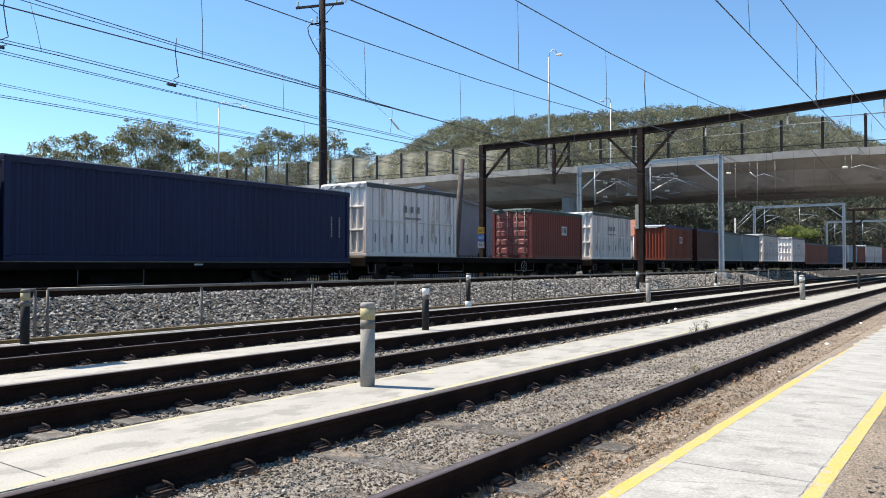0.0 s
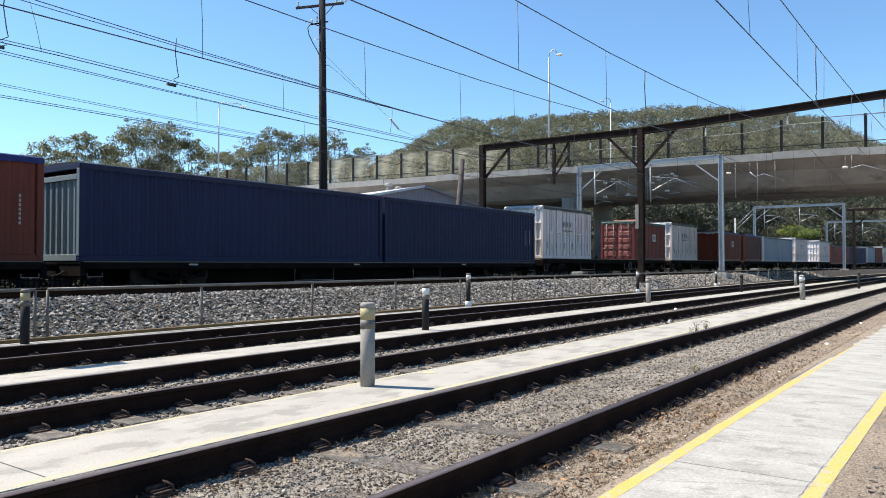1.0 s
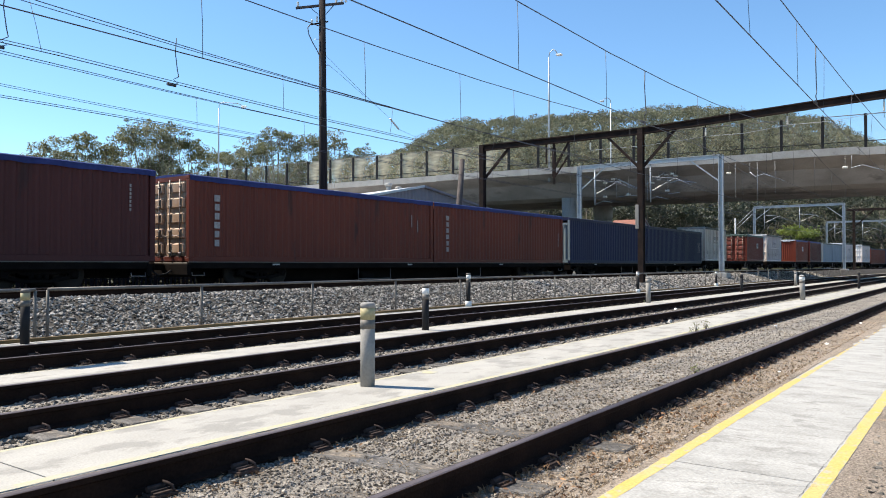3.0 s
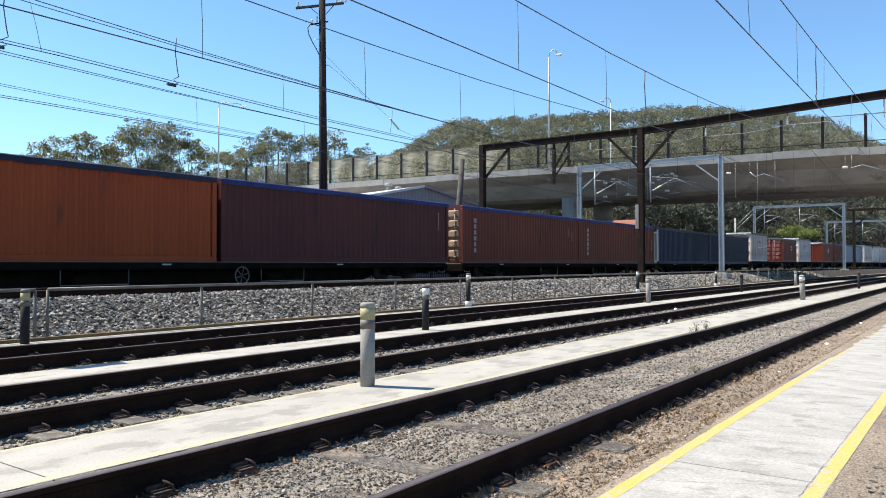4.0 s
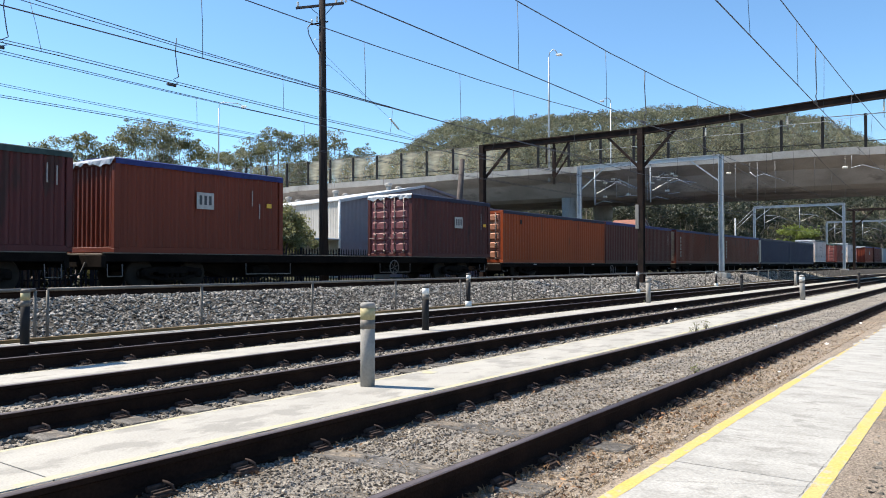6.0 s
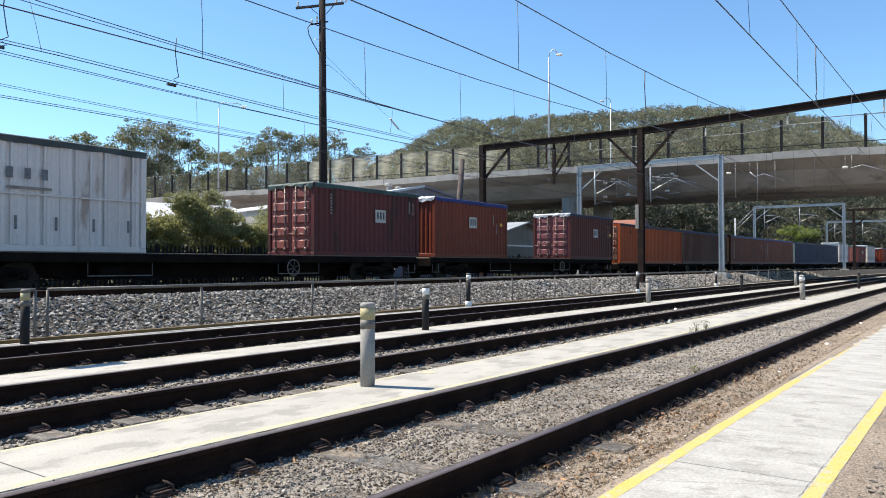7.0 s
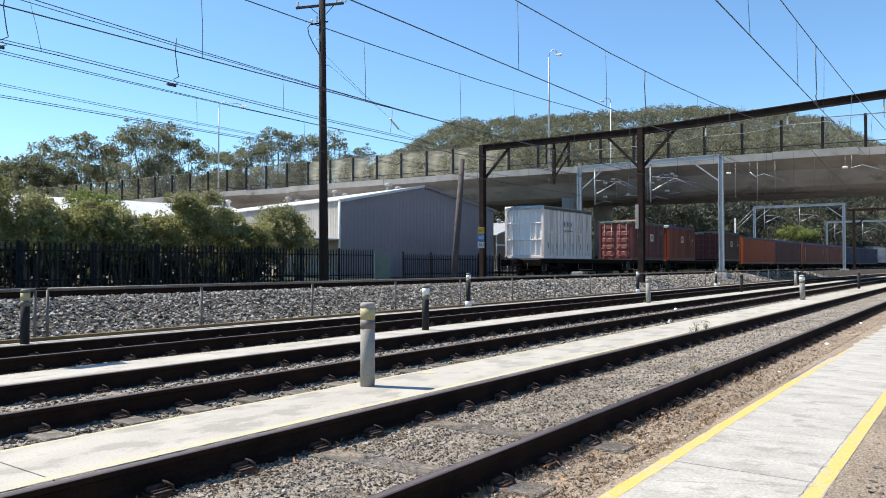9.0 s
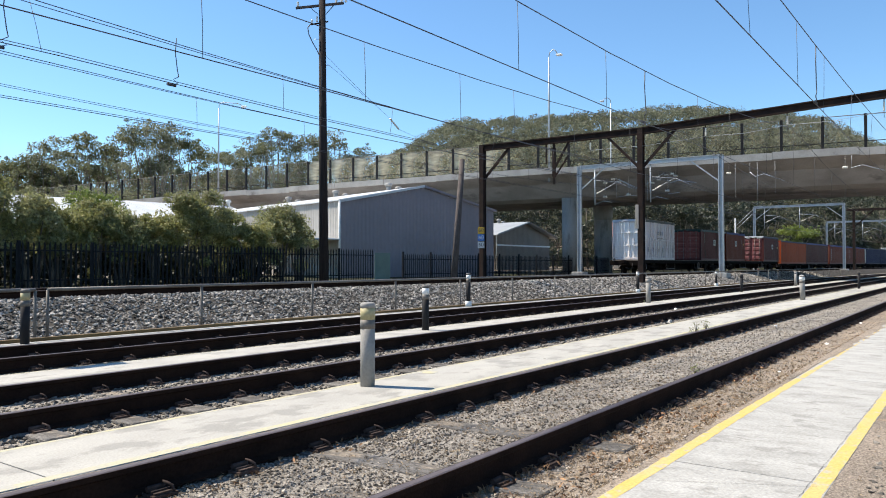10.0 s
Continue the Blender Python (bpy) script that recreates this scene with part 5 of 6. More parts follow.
def door_leaf(w, h):
    return Geo().box((0.02, 0, h / 2), (0.03, w, h), cham=0.006)


def door_swage(w, h):
    return Geo().box((-0.012, 0, 0), (0.09, w * 0.84, h / 5 * 0.70), cham=0.042)


def lock_rod(H):
    g = Geo().tube([(0, 0, -0.05), (0, 0, H - 0.28)], 0.019, 8)
    for z in (0.08, 0.75, 1.5, H - 0.5):
        g.box((0.005, 0, z), (0.05, 0.10, 0.07), cham=0.01)
    g.tube([(0, 0, 0.62), (-0.03, 0.16, 0.60), (-0.03, 0.30, 0.62)], 0.014, 6)
    return g


def tarp_geo(L, W, H, hang, seed):
    rng = random.Random(seed)
    g, n = Geo(), int(L / 0.35)
    k = 0
    rows = []
    for i in range(n + 1):
        x = -L / 2 + 0.02 + (L - 0.04) * i / n
        sag = 0.035 * math.sin(i * 1.7) + rng.uniform(-0.012, 0.012)
        d = hang + rng.uniform(-0.015, 0.02)
        rows.append([(x, -W / 2 - 0.012, H - d), (x, -W / 2 - 0.012, H - 0.01), (x, -W / 2 + 0.12, H + 0.03), (x, 0, H + 0.07 + sag), (x, W / 2 - 0.12, H + 0.03), (x, W / 2 + 0.012, H - 0.01), (x, W / 2 + 0.012, H - d)])
    vs = [a for r in rows for a in r]
    fs = [(i * 7 + j, i * 7 + j + 1, i * 7 + 8 + j, i * 7 + 7 + j) for i in range(n) for j in range(6)]
    fs += [(1, 2, 3, 4, 5), tuple(n * 7 + j for j in (5, 4, 3, 2, 1))]
    return g.add(vs, fs)


def flap_geo(L, W, H, seed):
    rng = random.Random(seed + 5)
    g, n = Geo(), 16
    vs = []
    for i in range(n + 1):
        y = -W / 2 + 0.03 + (W - 0.06) * i / n
        d = 0.13 + 0.05 * math.sin(i * 0.55 + seed) + 0.04 * math.sin(i * 1.9 + seed) + rng.uniform(-0.03, 0.04)
        vs += [(-L / 2 + 0.02, y, H + 0.035), (-L / 2 - 0.03 + rng.uniform(-0.02, 0.02), y, H - 0.03), (-L / 2 - 0.035 + rng.uniform(-0.025, 0.02), y, H - d)]
    return g.add(vs, [(i * 3 + j, i * 3 + 1 + j, i * 3 + 4 + j, i * 3 + 3 + j) for i in range(n) for j in range(2)])


def wheel_geo():
    g = Geo()
    g.tube([(0, -0.9, 0), (0, 0.9, 0)], 0.075, 10)
    for d in (-1, 1):
        y = d * 0.72
        g.tube([(0, y - d * 0.035, 0), (0, y - d * 0.03, 0), (0, y + d * 0.06, 0), (0, y + d * 0.065, 0)], [0.36, 0.46, 0.42, 0.34], 22)
        g.tube([(0, y + d * 0.065, 0), (0, y + d * 0.075, 0), (0, y + d * 0.12, 0)], [0.14, 0.14, 0.10], 12)
        for k in range(4):
            w = k * math.pi / 2
            g.box((math.cos(w) * 0.22, y + d * 0.07, math.sin(w) * 0.22), (0.06, 0.02, 0.06))
    return g


def bogie(parent, x):
    b = part("bogie", cached("bogie", bogie_mesh), None, parent, m=pose(x, 0, 0))
    out = []
    for d in (-0.88, 0.88):
        out.append(part("wheelset", cached("wheelset", lambda: wheel_geo().mesh("wheelset", M["wheel"])), None, b, "worn steel wheels on an axle", m=pose(d, 0, 0.42)))
    return out


def bogie_mesh():
    g = Geo()
    for y in (-1, 1):
        c = y * 0.98
        g.box((0, c, 0.52), (1.0, 0.16, 0.22), cham=0.03)
        for x in (-1, 1):
            bar(g, (x * 0.45, c, 0.56), (x * 0.95, c, 0.50), 0.15, 0.14)
            g.box((x * 0.88, c, 0.43), (0.26, 0.18, 0.24), cham=0.04)
            g.tube([(x * 0.88, c, 0.43), (x * 0.88, c + y * 0.13, 0.43)], 0.085, 10)
            bar(g, (x * 0.80, c, 0.36), (x * 0.30, c, 0.26), 0.12, 0.10)
        g.box((0, c, 0.26), (0.7, 0.14, 0.10), cham=0.02)
        for x in (-0.18, 0, 0.18):
            g.tube([(x, c, 0.30), (x, c, 0.46)], 0.07, 10)
    g.box((0, 0, 0.50), (0.42, 1.9, 0.24), cham=0.04)
    return g.mesh("bogie", M["wagon"])


def wagon(length, deck, label, tail=False, brake=True):
    """A skeletal container wagon; z = 0 is the rail top."""
    w = thing("freight_wagon", label, "wagon", "wagons of the train")
    h = 0.24 if deck > 0.85 else 0.20
    hl = length / 2 - 0.45
    for y in (-1, 1):
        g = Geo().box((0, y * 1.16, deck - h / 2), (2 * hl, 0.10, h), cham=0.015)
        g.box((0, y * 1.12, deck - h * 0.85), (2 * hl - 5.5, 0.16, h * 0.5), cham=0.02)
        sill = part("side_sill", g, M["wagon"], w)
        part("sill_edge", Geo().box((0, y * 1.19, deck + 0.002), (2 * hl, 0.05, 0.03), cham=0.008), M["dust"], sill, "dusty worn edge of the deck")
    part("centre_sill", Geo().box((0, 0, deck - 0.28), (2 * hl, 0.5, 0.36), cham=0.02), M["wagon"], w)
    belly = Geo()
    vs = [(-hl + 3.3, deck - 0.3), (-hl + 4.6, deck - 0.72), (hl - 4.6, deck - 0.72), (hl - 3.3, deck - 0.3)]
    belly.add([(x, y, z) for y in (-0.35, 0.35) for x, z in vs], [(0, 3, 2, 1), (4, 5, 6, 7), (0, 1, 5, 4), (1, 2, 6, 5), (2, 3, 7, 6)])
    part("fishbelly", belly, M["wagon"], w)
    n = int(2 * hl / 2.0)
    for i in range(n + 1):
        part("cross_bearer", cached("bearer", lambda: Geo().box((0, 0, 0), (0.18, 2.3, 0.12), cham=0.01).mesh("cross_bearer", M["dust"])), None, w, m=pose(-hl + 0.1 + i * (2 * hl - 0.2) / n, 0, deck - 0.065))
    part("deck_plate", Geo().box((0, 0, deck - 0.125), (2 * hl - 0.1, 2.2, 0.012)), M["dust"], w, "dusty deck sheet")
    for x in (-1, 1):
        part("headstock", Geo().box((x * hl, 0, deck - 0.22), (0.14, 2.5, 0.34), cham=0.02), M["wagon"], w)
        g = Geo().box((x * (hl + 0.25), 0, 0.86 if deck > 0.85 else 0.62), (0.5, 0.18, 0.2), cham=0.03)
        g.box((x * (hl + 0.48), 0.04, 0.86 if deck > 0.85 else 0.62), (0.24, 0.34, 0.3), cham=0.06)
        part("coupler", g, M["wagon"], w)
        part("hose", Geo().tube([(x * (hl + 0.08), -0.45, deck - 0.25), (x * (hl + 0.25), -0.5, 0.42), (x * (hl + 0.42), -0.3, 0.36), (x * (hl + 0.5), -0.12, 0.5)], 0.025, 6), M["black"], w, "black brake hose")
        for y in (-1, 1):
            part("step", Geo().tube([(x * (hl - 0.12), y * 1.2, deck - 0.3), (x * (hl - 0.12), y * 1.22, 0.36), (x * (hl - 0.55), y * 1.22, 0.36), (x * (hl - 0.55), y * 1.2, deck - 0.3)], 0.016, 6), M["lock"], w)
    if brake:
        hx = length / 2 - 7.4 if deck > 0.85 else -length / 2 + 13.7
        ring = [(hx + 0.27 * math.cos(a * math.pi / 10), -1.30, deck - 0.42 + 0.27 * math.sin(a * math.pi / 10)) for a in range(21)]
        wheel = part("handbrake_wheel", Geo().tube(ring, 0.02, 6), M["lock"], w, "pale spoked handbrake wheel")
        for k in range(6):
            a = k * math.pi / 3 + 0.3
            part("spoke", Geo().tube([(hx, -1.30, deck - 0.42), (hx + 0.27 * math.cos(a), -1.30, deck - 0.42 + 0.27 * math.sin(a))], 0.014, 5), M["lock"], wheel)
        part("handbrake_shaft", Geo().tube([(hx, -1.32, deck - 0.42), (hx, -0.9, deck - 0.42)], 0.03, 8), M["wagon"], w)
    for x in (-4.2, 2.4):
        part("brake_cylinder", Geo().tube([(x, -0.75, deck - 0.5), (x + 0.7, -0.75, deck - 0.5)], 0.17, 14), M["wagon"], w)
        part("hanger", Geo().tube([(x - 0.5, -1.15, deck - h), (x - 0.5, -1.15, deck - 0.62), (x + 1.4, -1.15, deck - 0.62), (x + 1.4, -1.15, deck - h)], 0.018, 6), M["lock"], w)
    for i in range(int(hl)):
        part("marker", cached("marker", lambda: Geo().box((0, 0, 0), (0.30, 0.008, 0.045)).mesh("marker", M["sign_pale"])), None, w, "small white reflector", m=pose(-hl + 3.4 + i * 7.2, -1.215, deck - 0.07)) if i * 7.2 < 2 * hl - 4 and deck < 0.85 else None
    wheels = []
    for x in (-1, 1):
        wheels += bogie(w, x * (length / 2 - (2.7 if deck > 0.85 else 3.4)))
    if tail:
        part("tail_lamp", Geo().box((-hl - 0.12, 0.9, deck + 0.02), (0.1, 0.14, 0.2), cham=0.02), M["sign_dark"], w, "small dark tail lamp")
    return w, wheels


TRAIN = []  # (thing, middle at the start, height above rail, wheelsets)
MAIN, RAILZ = 20.355, 0.45
HI, LO = 1.0, 0.76


def train():
    mk = lambda *a, **k: freight_box(*a, **k)
    F20, F40 = 6.06, 12.19
    bulk = lambda u: (mk("white ribbed steel bulk container with a dark tarpaulin", F20, 2.83, "c_white", "t_grey", "bulk", flap="sheet", marks=(("letters", -0.25, 1.92),), hang=0.17), u, F20, HI)
    items = [
        bulk(-95.0),
        (mk("dark red container with a teal tarpaulin and white plate", F20, 2.59, "c_darkred", "t_teal", "doors", flap="t_teal", marks=(("plate", 0.55, 1.55), ("number", -2.2, 2.2), ("streak", 2.35, 2.0), ("streak", 2.6, 1.95)), doors="c_sunlit_red"), -82.4, F20, HI),
        (mk("orange-red container with a blue tarpaulin and white plate", F20, 2.59, "c_orangered", "t_blue", "ribs", flap="sheet", marks=(("plate", -0.1, 1.6), ("streak", 1.7, 1.8), ("yellow", 2.4, 1.6), ("streak", 2.0, 1.4))), -75.2, F20, HI),
        (mk("maroon container with white plate and navy tarpaulin", F20, 2.59, "c_maroon", "t_navy", "doors", flap="sheet", marks=(("plate", 0.35, 1.55), ("yellow", 2.5, 1.50), ("number", 2.2, 2.0)), doors="c_sunlit_maroon"), -62.1, F20, HI),
        (mk("bright orange forty foot container with a navy tarpaulin", F40, 2.59, "c_orange", "t_navy", "doors", doors="c_sunlit_orange", marks=(("vent", -4.35, 2.08),)), -54.85, F40, LO),
        (mk("dark maroon forty foot container with a blue tarpaulin", F40, 2.59, "c_maroon", "t_blue", "doors", marks=(("number", 5.3, 2.1),)), -42.5, F40, LO),
        (mk("brown forty foot container with white lettering, beside another", F40, 2.59, "c_brown", "t_blue", "doors", doors="c_sunlit_cream", marks=(("column", -5.1, 1.95), ("streak", 4.6, 1.7), ("streak", 5.0, 1.5))), -29.2, F40, LO),
        (mk("brown forty foot container with white lettering and blue tarpaulin", F40, 2.59, "c_brown", "t_blue", "doors", doors="c_sunlit_cream", marks=(("column", -5.1, 1.95), ("number", 5.5, 1.6))), -16.95, F40, LO),
        (mk("dark blue forty foot container with ribbed end", F40, 2.59, "c_blue", "t_navy", "ribs", rear="c_sunlit_blue"), -3.85, F40, LO),
        (mk("dark blue forty foot container with small white marks", F40, 2.59, "c_blue", "t_navy", "ribs", marks=(("number", 5.1, 1.6), ("number", 5.5, 1.6))), 8.5, F40, LO),
        bulk(21.6),
        (mk("red container with a teal tarpaulin beside a white one", F20, 2.59, "c_red", "t_teal", "doors", flap="t_teal", marks=(("plate", 0.65, 1.55),), doors="c_sunlit_red"), 34.6, F20, HI),
        bulk(42.1),
        (mk("orange-red container with open ribs and blue tarpaulin", F20, 2.59, "c_orangered", "t_blue", "ribs", flap="sheet", marks=(("plate", 0.3, 1.55),)), 55.0, F20, HI),
        (mk("dull brown container with a blue tarpaulin", F20, 2.59, "c_maroon", "t_blue", "doors"), 62.4, F20, HI),
        (mk("pale blue-grey container with a tarpaulin", F20, 2.59, "c_grey", "t_grey", "doors"), 69.6, F20, HI),
        (mk("pale blue-grey container with a tarpaulin", F20, 2.59, "c_grey", "t_grey", "doors"), 75.9, F20, HI),
        bulk(83.6), bulk(96.3),
        (mk("brown forty foot container far along the train", F40, 2.59, "c_brown", "t_navy", "doors"), 103.2, F40, LO),
        (mk("dark blue forty foot container far along the train", F40, 2.59, "c_blue", "t_navy", "ribs"), 115.5, F40, LO),
        (mk("pale blue-grey container with a tarpaulin", F20, 2.59, "c_grey", "t_grey", "doors"), 129.2, F20, HI),
        (mk("red container with a teal tarpaulin far along the train", F20, 2.59, "c_red", "t_teal", "doors"), 135.6, F20, HI),
        bulk(142.1), bulk(149.2),
        (mk("red container with a teal tarpaulin far along the train", F20, 2.59, "c_red", "t_teal", "doors"), 155.6, F20, HI),
        (mk("dark blue container with a tarpaulin far along the train", F20, 2.59, "c_blue", "t_navy", "doors"), 162.2, F20, HI)]
    for ob, u, L, deck in items:
        TRAIN.append((ob, u + L / 2, deck + 0.012, []))
    for a, b, deck in ((-95.7, -76.1, HI), (-75.9, -56.0, HI), (-55.4, -30.1, LO), (-29.6, -4.35, LO), (-4.15, 21.1, LO), (21.2, 40.95, HI), (41.7, 61.5, HI), (62.0, 82.3, HI), (83.2, 102.7, HI), (102.8, 128.1, LO), (128.8, 148.5, HI), (148.8, 168.6, HI)):
        ob, wheels = wagon(b - a + 0.1, deck, "grimy flat container wagon with a low deck" if deck < 0.85 else "grimy skeletal container wagon on two bogies", tail=a < -95, brake=deck > 0.85 or a < -50)
        TRAIN.append((ob, (a + b) / 2, 0.0, wheels if a < -20 else []))


def travelled(t):
    """How far the train has come after t seconds."""
    return 14.18 * t + 0.0405 * t * t


def motions():
    still = [(0, aim), (10, aim)]
    walk(cam, still, exposures=((0, EXPOSURE), (2, EXPOSURE), (4, EXPOSURE + 0.05), (7.5, EXPOSURE + 0.05), (9, EXPOSURE), (10, EXPOSURE - 0.02)))
    for ob, u, z, wheels in TRAIN:
        rows = []
        for i in range(21):
            t = i / 2
            s = u + travelled(t)
            rows.append((t, pose(*at(s, MAIN, RAILZ + z), rz=heading(s))))
        walk(ob, rows)
        for wh in wheels:
            x = wh.matrix_basis.translation.x
            walk(wh, [(k / 30, pose(x, 0, 0.42, ry=math.degrees(travelled(k / 30) / 0.42))) for k in range(301)])


def long_shed():
    """A wide low shed whose roof slopes down towards the line; its ridge runs along its own x axis and ends at 0."""
    h = thing("warehouse", "long low warehouse with a bright white roof", "building", m=pose(43.5, 54.7, 0, rz=-13.6))
    a, b, rise, eave, ridge = -42.0, 0.0, 9.5, 4.0, 6.2
    part("wall", ribbed(Geo(), (a, -rise + 0.3, 0), (b - 0.3, -rise + 0.3, 0), 0.2, lambda t: eave), M["shed_side"], h)
    for x in (a, b - 0.3):
        part("wall", Geo().add([(x, -rise + 0.3, 0.2), (x, rise, 0.2), (x, rise, eave), (x, 0, ridge), (x, -rise + 0.3, eave)], [(0, 1, 2, 3, 4)]), M["shed_side"], h)
    for d in (-1, 1):
        g = Geo().add([(x, y, z + k) for k in (0, 0.08) for x in (a - 0.2, b) for y, z in ((d * rise, eave - 0.03), (0, ridge + 0.05))], [(0, 1, 3, 2), (4, 6, 7, 5), (0, 2, 6, 4), (1, 5, 7, 3), (0, 4, 5, 1), (2, 3, 7, 6)])
        part("roof", g, M["roof"], h)
    n = 44
    for i in range(n):
        x = a + (i + 0.5) * (b - a) / n
        part("roof_rib", bar(Geo(), (x, -rise + 0.05, eave + 0.07), (x, -0.05, ridge + 0.14), 0.06, 0.05), M["roof"], h)
    for x in (-0.9, -0.25):
        part("roof_vent", Geo().tube([(x, 0, ridge - 0.1), (x, 0, ridge + 0.45), (x, 0, ridge + 0.5), (x, 0, ridge + 0.7)], [0.18, 0.18, 0.30, 0.22], 14), M["white_paint"], h, "round white roof vent")


def speed_signs():
    """Three small speed boards on the far gantry column."""
    for k, (tone, text) in enumerate((("sign_yellow", "60"), ("sign_blue", "60"), ("sign_white", "60"))):
        z = 3.02 - 0.40 * k
        m = Matrix.Translation(at(34.98, 22.55, z)) @ pose(0, 0, 0, rz=-55)
        board = thing("speed_sign", "small %s speed board on the gantry column" % ("yellow", "blue", "white")[k], "sign", "speed boards", m=m)
        part("plate", Geo().box((0, 0, 0), (0.36, 0.012, 0.36), cham=0.004), M[tone], board)
        cu = bpy.data.curves.new("digits", "FONT")
        cu.body, cu.size, cu.align_x, cu.align_y, cu.extrude = text, 0.30, "CENTER", "CENTER", 0.002
        tmp = new("digits", cu)
        me = bpy.data.meshes.new_from_object(tmp.evaluated_get(bpy.context.evaluated_depsgraph_get()))
        bpy.data.objects.remove(tmp)
        me.materials.clear()
        me.materials.append(M["sign_dark" if k != 1 else "sign_white"])
        part("digits", me, None, board, m=pose(0, -0.0095, 0, rx=90))


def weed(s, p, h, seed):
    rng = random.Random(seed)
    w = thing("weed", "small dry green weed growing beside the walkway", "weed", "weeds by the walkways", m=pose(*at(s, p, -0.15)))
    g, tips = Geo(), []
    for _ in range(4):
        a, r = rng.uniform(0, 6.28), rng.uniform(0.01, 0.055)
        tip = Vector((math.cos(a) * r, math.sin(a) * r, h * rng.uniform(0.5, 1)))
        g.tube([(0, 0, -0.02), tip * 0.5 + Vector((0, 0, h * 0.15)), tip], [0.006, 0.005, 0.002], 4)
        tips += [(*(tip * k), 0.05) for k in (0.5, 0.75, 1.0)]
    part("stem", g, M["bark"], w)
    part("foliage", leaf_mesh("foliage", tips, M["bush_pale"], 0.016, 5, seed), None, w)


def shadow_caster():
    """An unseen post with a wide cabinet, added to throw a shadow on the walkway."""
    t = thing("shadow_post", "unseen grey post with a wide cabinet, added to cast a shadow", "signal", m=pose(3.45, 11.3, -0.02))
    part("post", Geo().tube([(0, 0, 0), (0, 0, 4.2)], 0.06, 12), M["greyrail"], t)
    part("cabinet", Geo().box((0.10, 0, 4.3), (0.62, 0.26, 0.24), cham=0.02), M["greyrail"], t, "wide grey cabinet")


SCRAPS = ((13.55, 2.08, -0.17, 0.045), (16.9, 3.55, -0.17, 0.05), (9.7, 2.0, -0.165, 0.03), (21.5, 7.2, -0.17, 0.06), (18.8, 2.2, -0.17, 0.04), (12.2, 10.4, -0.17, 0.05))


def oddments():
    shadow_caster()
    for i, (s, p, h) in enumerate(((13.0, 4.0, 0.40), (13.6, 4.01, 0.36), (12.85, 4.02, 0.22), (16.3, 4.97, 0.2), (8.67, 2.68, 0.16), (13.5, 6.25, 0.16), (26, 5.0, 0.2), (22, 8.3, 0.2))):
        weed(s, p, h, 300 + i)
    g = Geo().tube([(-0.17, 0, 0.0), (-0.12, 0.03, 0.01), (0.0, 0, 0.03), (0.11, -0.02, 0.02), (0.16, 0, 0.0)], [0.01, 0.035, 0.05, 0.04, 0.01], 6, smooth=False)
    ob = part("rock", g, M["concrete"], m=pose(*at(16.4, 5.62, -0.145), rz=20))
    tagged(ob, "pale broken lump of concrete in the gravel", "rock")
    prng = random.Random(77)
    for s, p, z, k in SCRAPS:
        rim = [(math.cos(w) * k * prng.uniform(0.6, 1.2), math.sin(w) * k * prng.uniform(0.5, 1.0), prng.uniform(-0.2, 0.5) * k) for w in (0, 1.05, 2.1, 3.14, 4.2, 5.25)]
        g = Geo().add([(0, 0, k * 0.75)] + rim + [(a, b, c - 0.004) for a, b, c in rim], [(0, i + 1, (i + 1) % 6 + 1) for i in range(6)] + [(i + 1, i + 7, (i + 1) % 6 + 7, (i + 1) % 6 + 1) for i in range(6)])
        tagged(part("paper_scrap", g, M["white_paint"], m=pose(*at(s, p, z + 0.2 * k + 0.006), rz=prng.uniform(0, 360))), "crumpled scrap of white paper on the gravel", "litter", "scraps of paper")
    cover = Geo().tube([at(6.4, 4.77, -0.02), at(6.4, 4.77, 0.004)], 0.085, 20)
    tagged(part("inspection_cover", cover, M["faint"]), "small round yellowish cover set in the walkway", "cover")


# ---- the place ----
ground()
bank_edge()
dirt_drift()
cracks()
handrail()
for s, p, h, r, body, band, base, lean, label in (
        (5.35, 4.72, 0.785, 0.068, "grey_paint", "sign_band", None, 0, "grey tubular bollard with a faded yellow band"),
        (10.47, 7.9, 0.78, 0.062, "black", "white_paint", None, 0, "dark bollard with a pale top"),
        (5.33, 11.3, 0.78, 0.062, "black", "sign_band", None, 0, "dark bollard with a yellow reflective top"),
        (17.27, 11.55, 0.9, 0.06, "black", "white_paint", "white_paint", 0, "black bollard with a white foot"),
        (21.73, 8.1, 0.76, 0.07, "grey_paint", "grey_paint", None, 0, "plain grey tubular steel bollard"),
        (26.53, 4.75, 0.80, 0.08, "grey_paint", "white_paint", None, -9, "leaning grey tubular bollard"),
        (29.8, 11.55, 0.86, 0.06, "black", "white_paint", "white_paint", 0, "black bollard with a white foot"),
        (32.35, 8.1, 0.75, 0.06, "black", "black", None, 0, "short dark painted steel bollard"),
        (40.8, 11.5, 0.8, 0.06, "black", "white_paint", "white_paint", 0, "black bollard with a white foot"),
        (43.4, 8.1, 0.8, 0.07, "grey_paint", "grey_paint", None, 0, "plain grey tubular steel bollard"),
        (40.1, 4.75, 0.8, 0.06, "black", "black", None, 0, "short dark painted steel bollard")):
    M.setdefault("sign_band", mat("faded_yellow", (0.40, 0.34, 0.17), (0.32, 0.28, 0.17), 4, 0.6, bump=0))
    bollard(s, p, h, r, body, band, base, 0.0, lean, label)
rust_gantry()
galv_gantry(50.0, 13.74, 23.74, 8.14, "galvanised steel portal gantry before the bridge")
galv_gantry(101.0, 14.53, 24.69, 8.38, "galvanised steel portal gantry beyond the bridge")
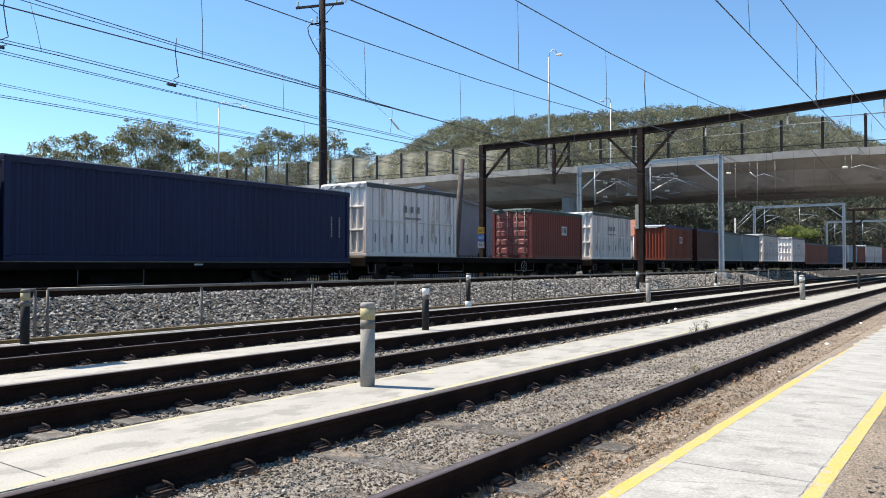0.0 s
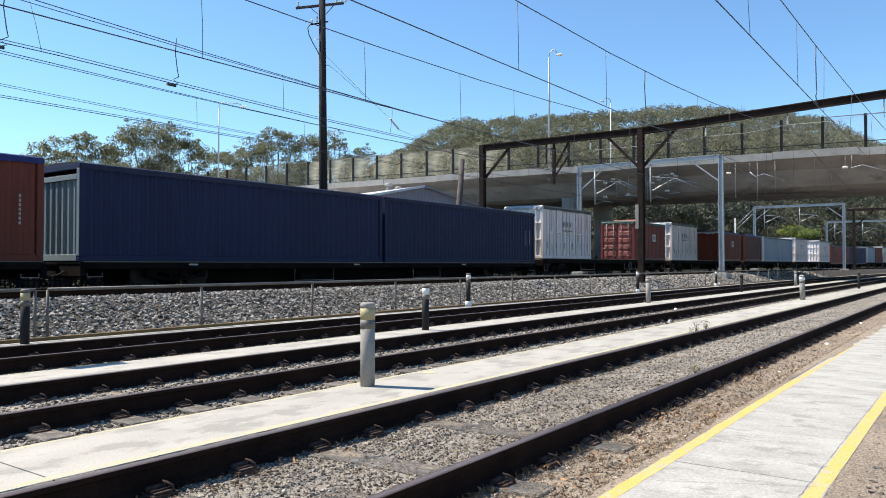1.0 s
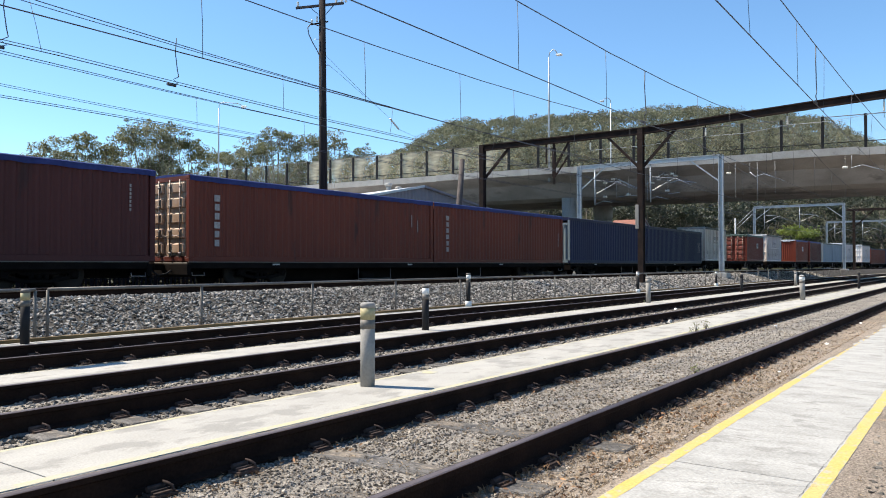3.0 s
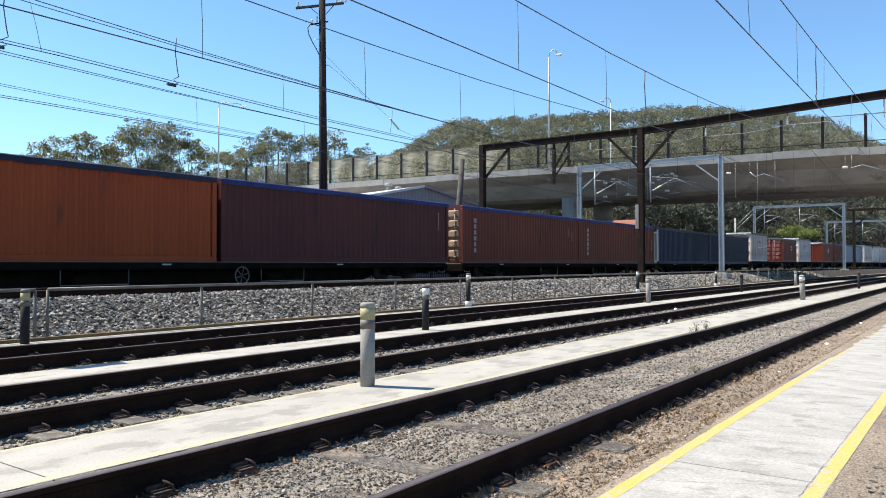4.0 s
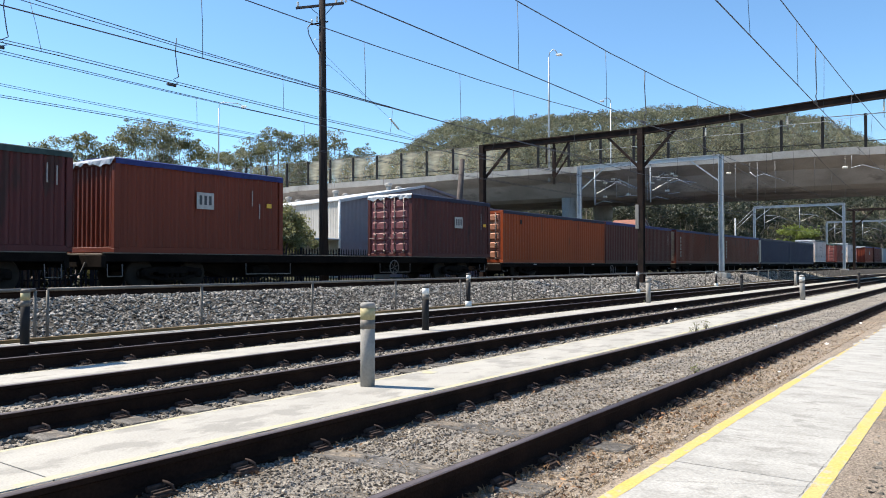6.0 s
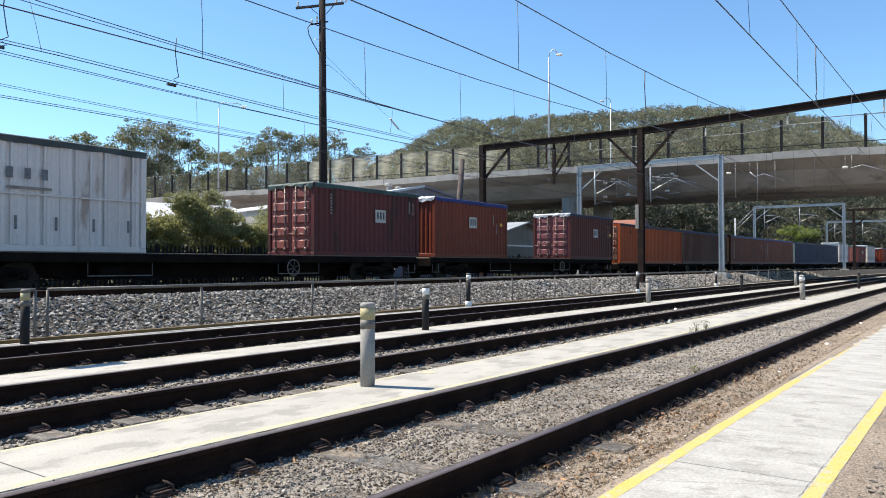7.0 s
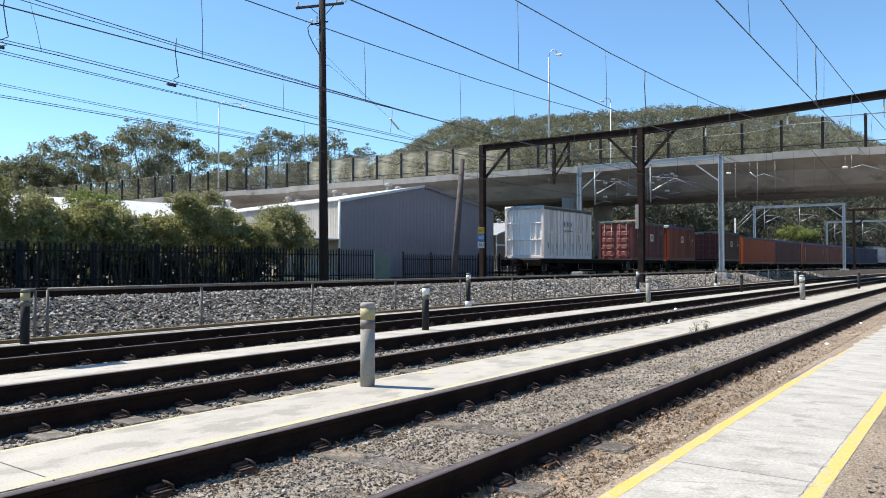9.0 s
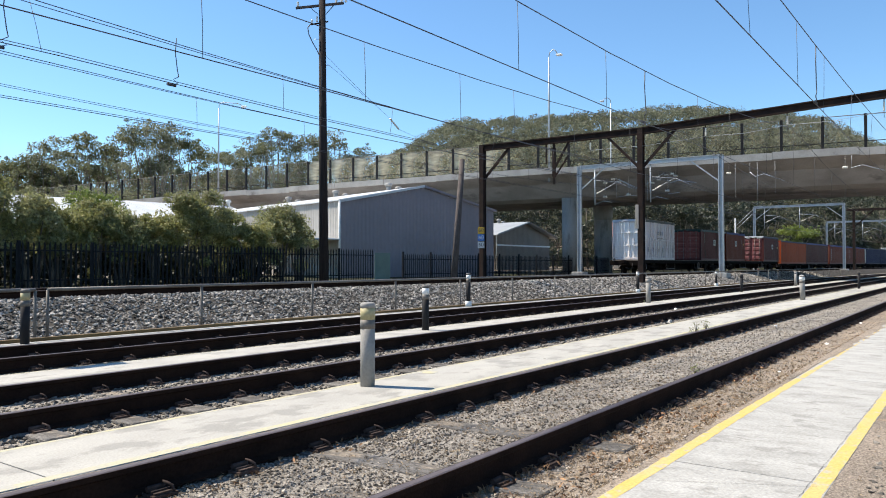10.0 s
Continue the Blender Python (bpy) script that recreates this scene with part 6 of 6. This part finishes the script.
galv_gantry(140.0, 15.0, 24.5, 8.2, "galvanised steel portal gantry far along the line")
far_gantry(107.2, 2.5, 14.5, 8.0)
wires()
bridge()
for p, q, h, turn, arm in ((29.05, 0.6, 9.9, -20, 0.75), (65.3, 0.6, 9.6, 0, 2.6)):
    o = bridge_pose(p, 0, q).translation
    street_lamp(o.x, o.y, o.z - 0.5, h + 0.5, turn - 60, arm=arm)
a, b = view(1082, 95)
street_lamp(a, b, 1.0, 21.2, 150, arm=1.2)
power_pole()
palisade()
speed_signs()
oddments()
yard_turn = -13.6
big = shed("warehouse", "grey ribbed metal warehouse with a white gable roof", 0, 13.62, 0, 27.5, 5.16, 6.48, vents=(3.8, 10.9, 18.5), m=pose(34.71, 33.0, 0, rz=yard_turn))
part("awning", Geo().box((-1.5, 4.6, 2.72), (3.0, 9.6, 0.09), cham=0.02), M["roof"], big, "low white awning roof")
part("wall_girt", bar(Geo(), (0.1, -0.035, 2.55), (13.5, -0.035, 2.55), 0.03, 0.05), M["shed"], big)
long_shed()
hut = shed("cottage", "small cream weatherboard building with a pale roof", 72.9, 85.9, 45.0, 57.0, 4.55, 6.16, vents=(48.5,), wallmat="cottage", roofmat="dull_roof", over=0.75, front=0.7)
part("trim_board", bar(Geo(), (72.9, 44.94, 3.35), (85.9, 44.94, 3.35), 0.06, 0.16), M["white_paint"], hut, "pale horizontal trim board")
for k in range(9):
    part("weatherboard", bar(Geo(), (73.0, 44.93, 0.5 + k * 0.31), (85.8, 44.93, 0.5 + k * 0.31), 0.035, 0.035), M["cottage"], hut)
shed("cottage", "small building with a red tiled roof beyond the bridge", 103.0, 112.0, 40.6, 45.2, 5.2, 7.7, roofmat="tiles")
rng = random.Random(17)
for i, (x, h, w) in enumerate(((8.5, 4.1, 3.6), (10.5, 4.2, 3.4), (12.6, 4.3, 3.2), (14.0, 3.7, 3.0), (15.2, 3.3, 2.8), (16.7, 3.6, 2.7), (17.9, 3.2, 2.8), (19.1, 3.1, 2.8), (20.5, 4.2, 3.0), (21.8, 4.4, 3.2), (23.2, 3.6, 3.0), (24.6, 3.0, 2.8))):
    bush(x, 29.3 + rng.uniform(-0.3, 0.5), w, h, 40 + i, nclump=60, leaf="bush" if i % 3 else "bush_pale")
bush(18.4, 32.6, 3.8, 4.25, 72, nclump=60, leaf="lime", label="bright lime-green shrub behind the palisade fence")
bush(26.9, 29.8, 3.6, 4.1, 70, nclump=95, leaf="bush_pale")
bush(28.6, 30.2, 2.6, 3.3, 71, nclump=50, leaf="bush_pale")
# Undergrowth row added behind the shrubs; its dark leaves stand in for shade.
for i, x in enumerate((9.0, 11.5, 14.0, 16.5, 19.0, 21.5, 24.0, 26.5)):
    bush(x, 31.6, 4.2, 2.3, 80 + i, nclump=60, size=0.11, per=80, even=True, leaf="gum_shaded", label="undergrowth shrub with deep shade put into its leaf colour")
rng = random.Random(21)
for i, (x, d, h, sp) in enumerate(((-55, 97, 14.5, 5), (20, 97, 14.2, 5), (62, 99, 14.6, 4), (98, 98, 16.4, 4.2), (152, 98, 17.4, 4.2), (232, 99, 18.6, 5), (276, 98, 19.7, 5.2), (332, 100, 18.0, 4.2),
                                    (395, 115, 18.0, 4), (440, 114, 19.8, 4.5), (490, 115, 22.2, 5), (545, 118, 20.8, 4.5), (600, 120, 21.8, 4.6), (652, 124, 19.6, 4.8), (705, 130, 19, 5),
                                    (10, 108, 14, 6), (110, 110, 14.5, 6), (190, 108, 15.5, 6), (290, 110, 16.5, 6), (380, 122, 16, 6), (465, 124, 18, 6), (575, 128, 18, 6), (35, 104, 12.5, 6), (85, 103, 13, 6), (140, 104, 13.5, 6), (225, 104, 14, 6), (310, 105, 14, 6), (440, 118, 15, 6), (520, 120, 16, 6), (60, 88, 9.5, 5), (160, 90, 9.5, 5), (250, 92, 9.5, 5), (365, 118, 13, 5), (415, 122, 16, 5.5), (520, 128, 19, 6), (625, 132, 18, 6), (330, 110, 13, 5))):
    a, b = view(x, d)
    tree(a, b, 1.0, h + 0.4, sp * 1.08, 60 + i, "gum" if i % 3 else "gum_grey", low=0.22 if i < 15 else 0.12, lobes=24 if i < 15 else 19, per=40 if i < 15 else 30)
# Trees past the bridge: their shade comes from the darkened leaf colour.
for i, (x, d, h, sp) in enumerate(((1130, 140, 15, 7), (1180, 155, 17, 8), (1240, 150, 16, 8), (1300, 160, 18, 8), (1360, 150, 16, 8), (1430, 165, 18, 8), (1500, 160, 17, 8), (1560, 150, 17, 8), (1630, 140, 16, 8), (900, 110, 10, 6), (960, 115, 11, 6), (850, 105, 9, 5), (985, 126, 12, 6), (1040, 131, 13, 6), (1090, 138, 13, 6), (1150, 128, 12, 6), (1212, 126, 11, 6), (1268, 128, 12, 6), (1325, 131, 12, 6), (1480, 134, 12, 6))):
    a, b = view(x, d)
    tree(a, b, 0.6, h, sp, 90 + i, "gum_shaded", low=0.12, size=0.22, per=30, lobes=13 if i < 15 else 22)
a, b = view(1415, 125)
tree(a, b, 0.5, 7.2, 4.2, 130, "lime", "garden_tree", label="bright lime-green leafy tree beyond the bridge", low=0.2)
hill()
train()
tracks()
paths()
all_stones()
motions()
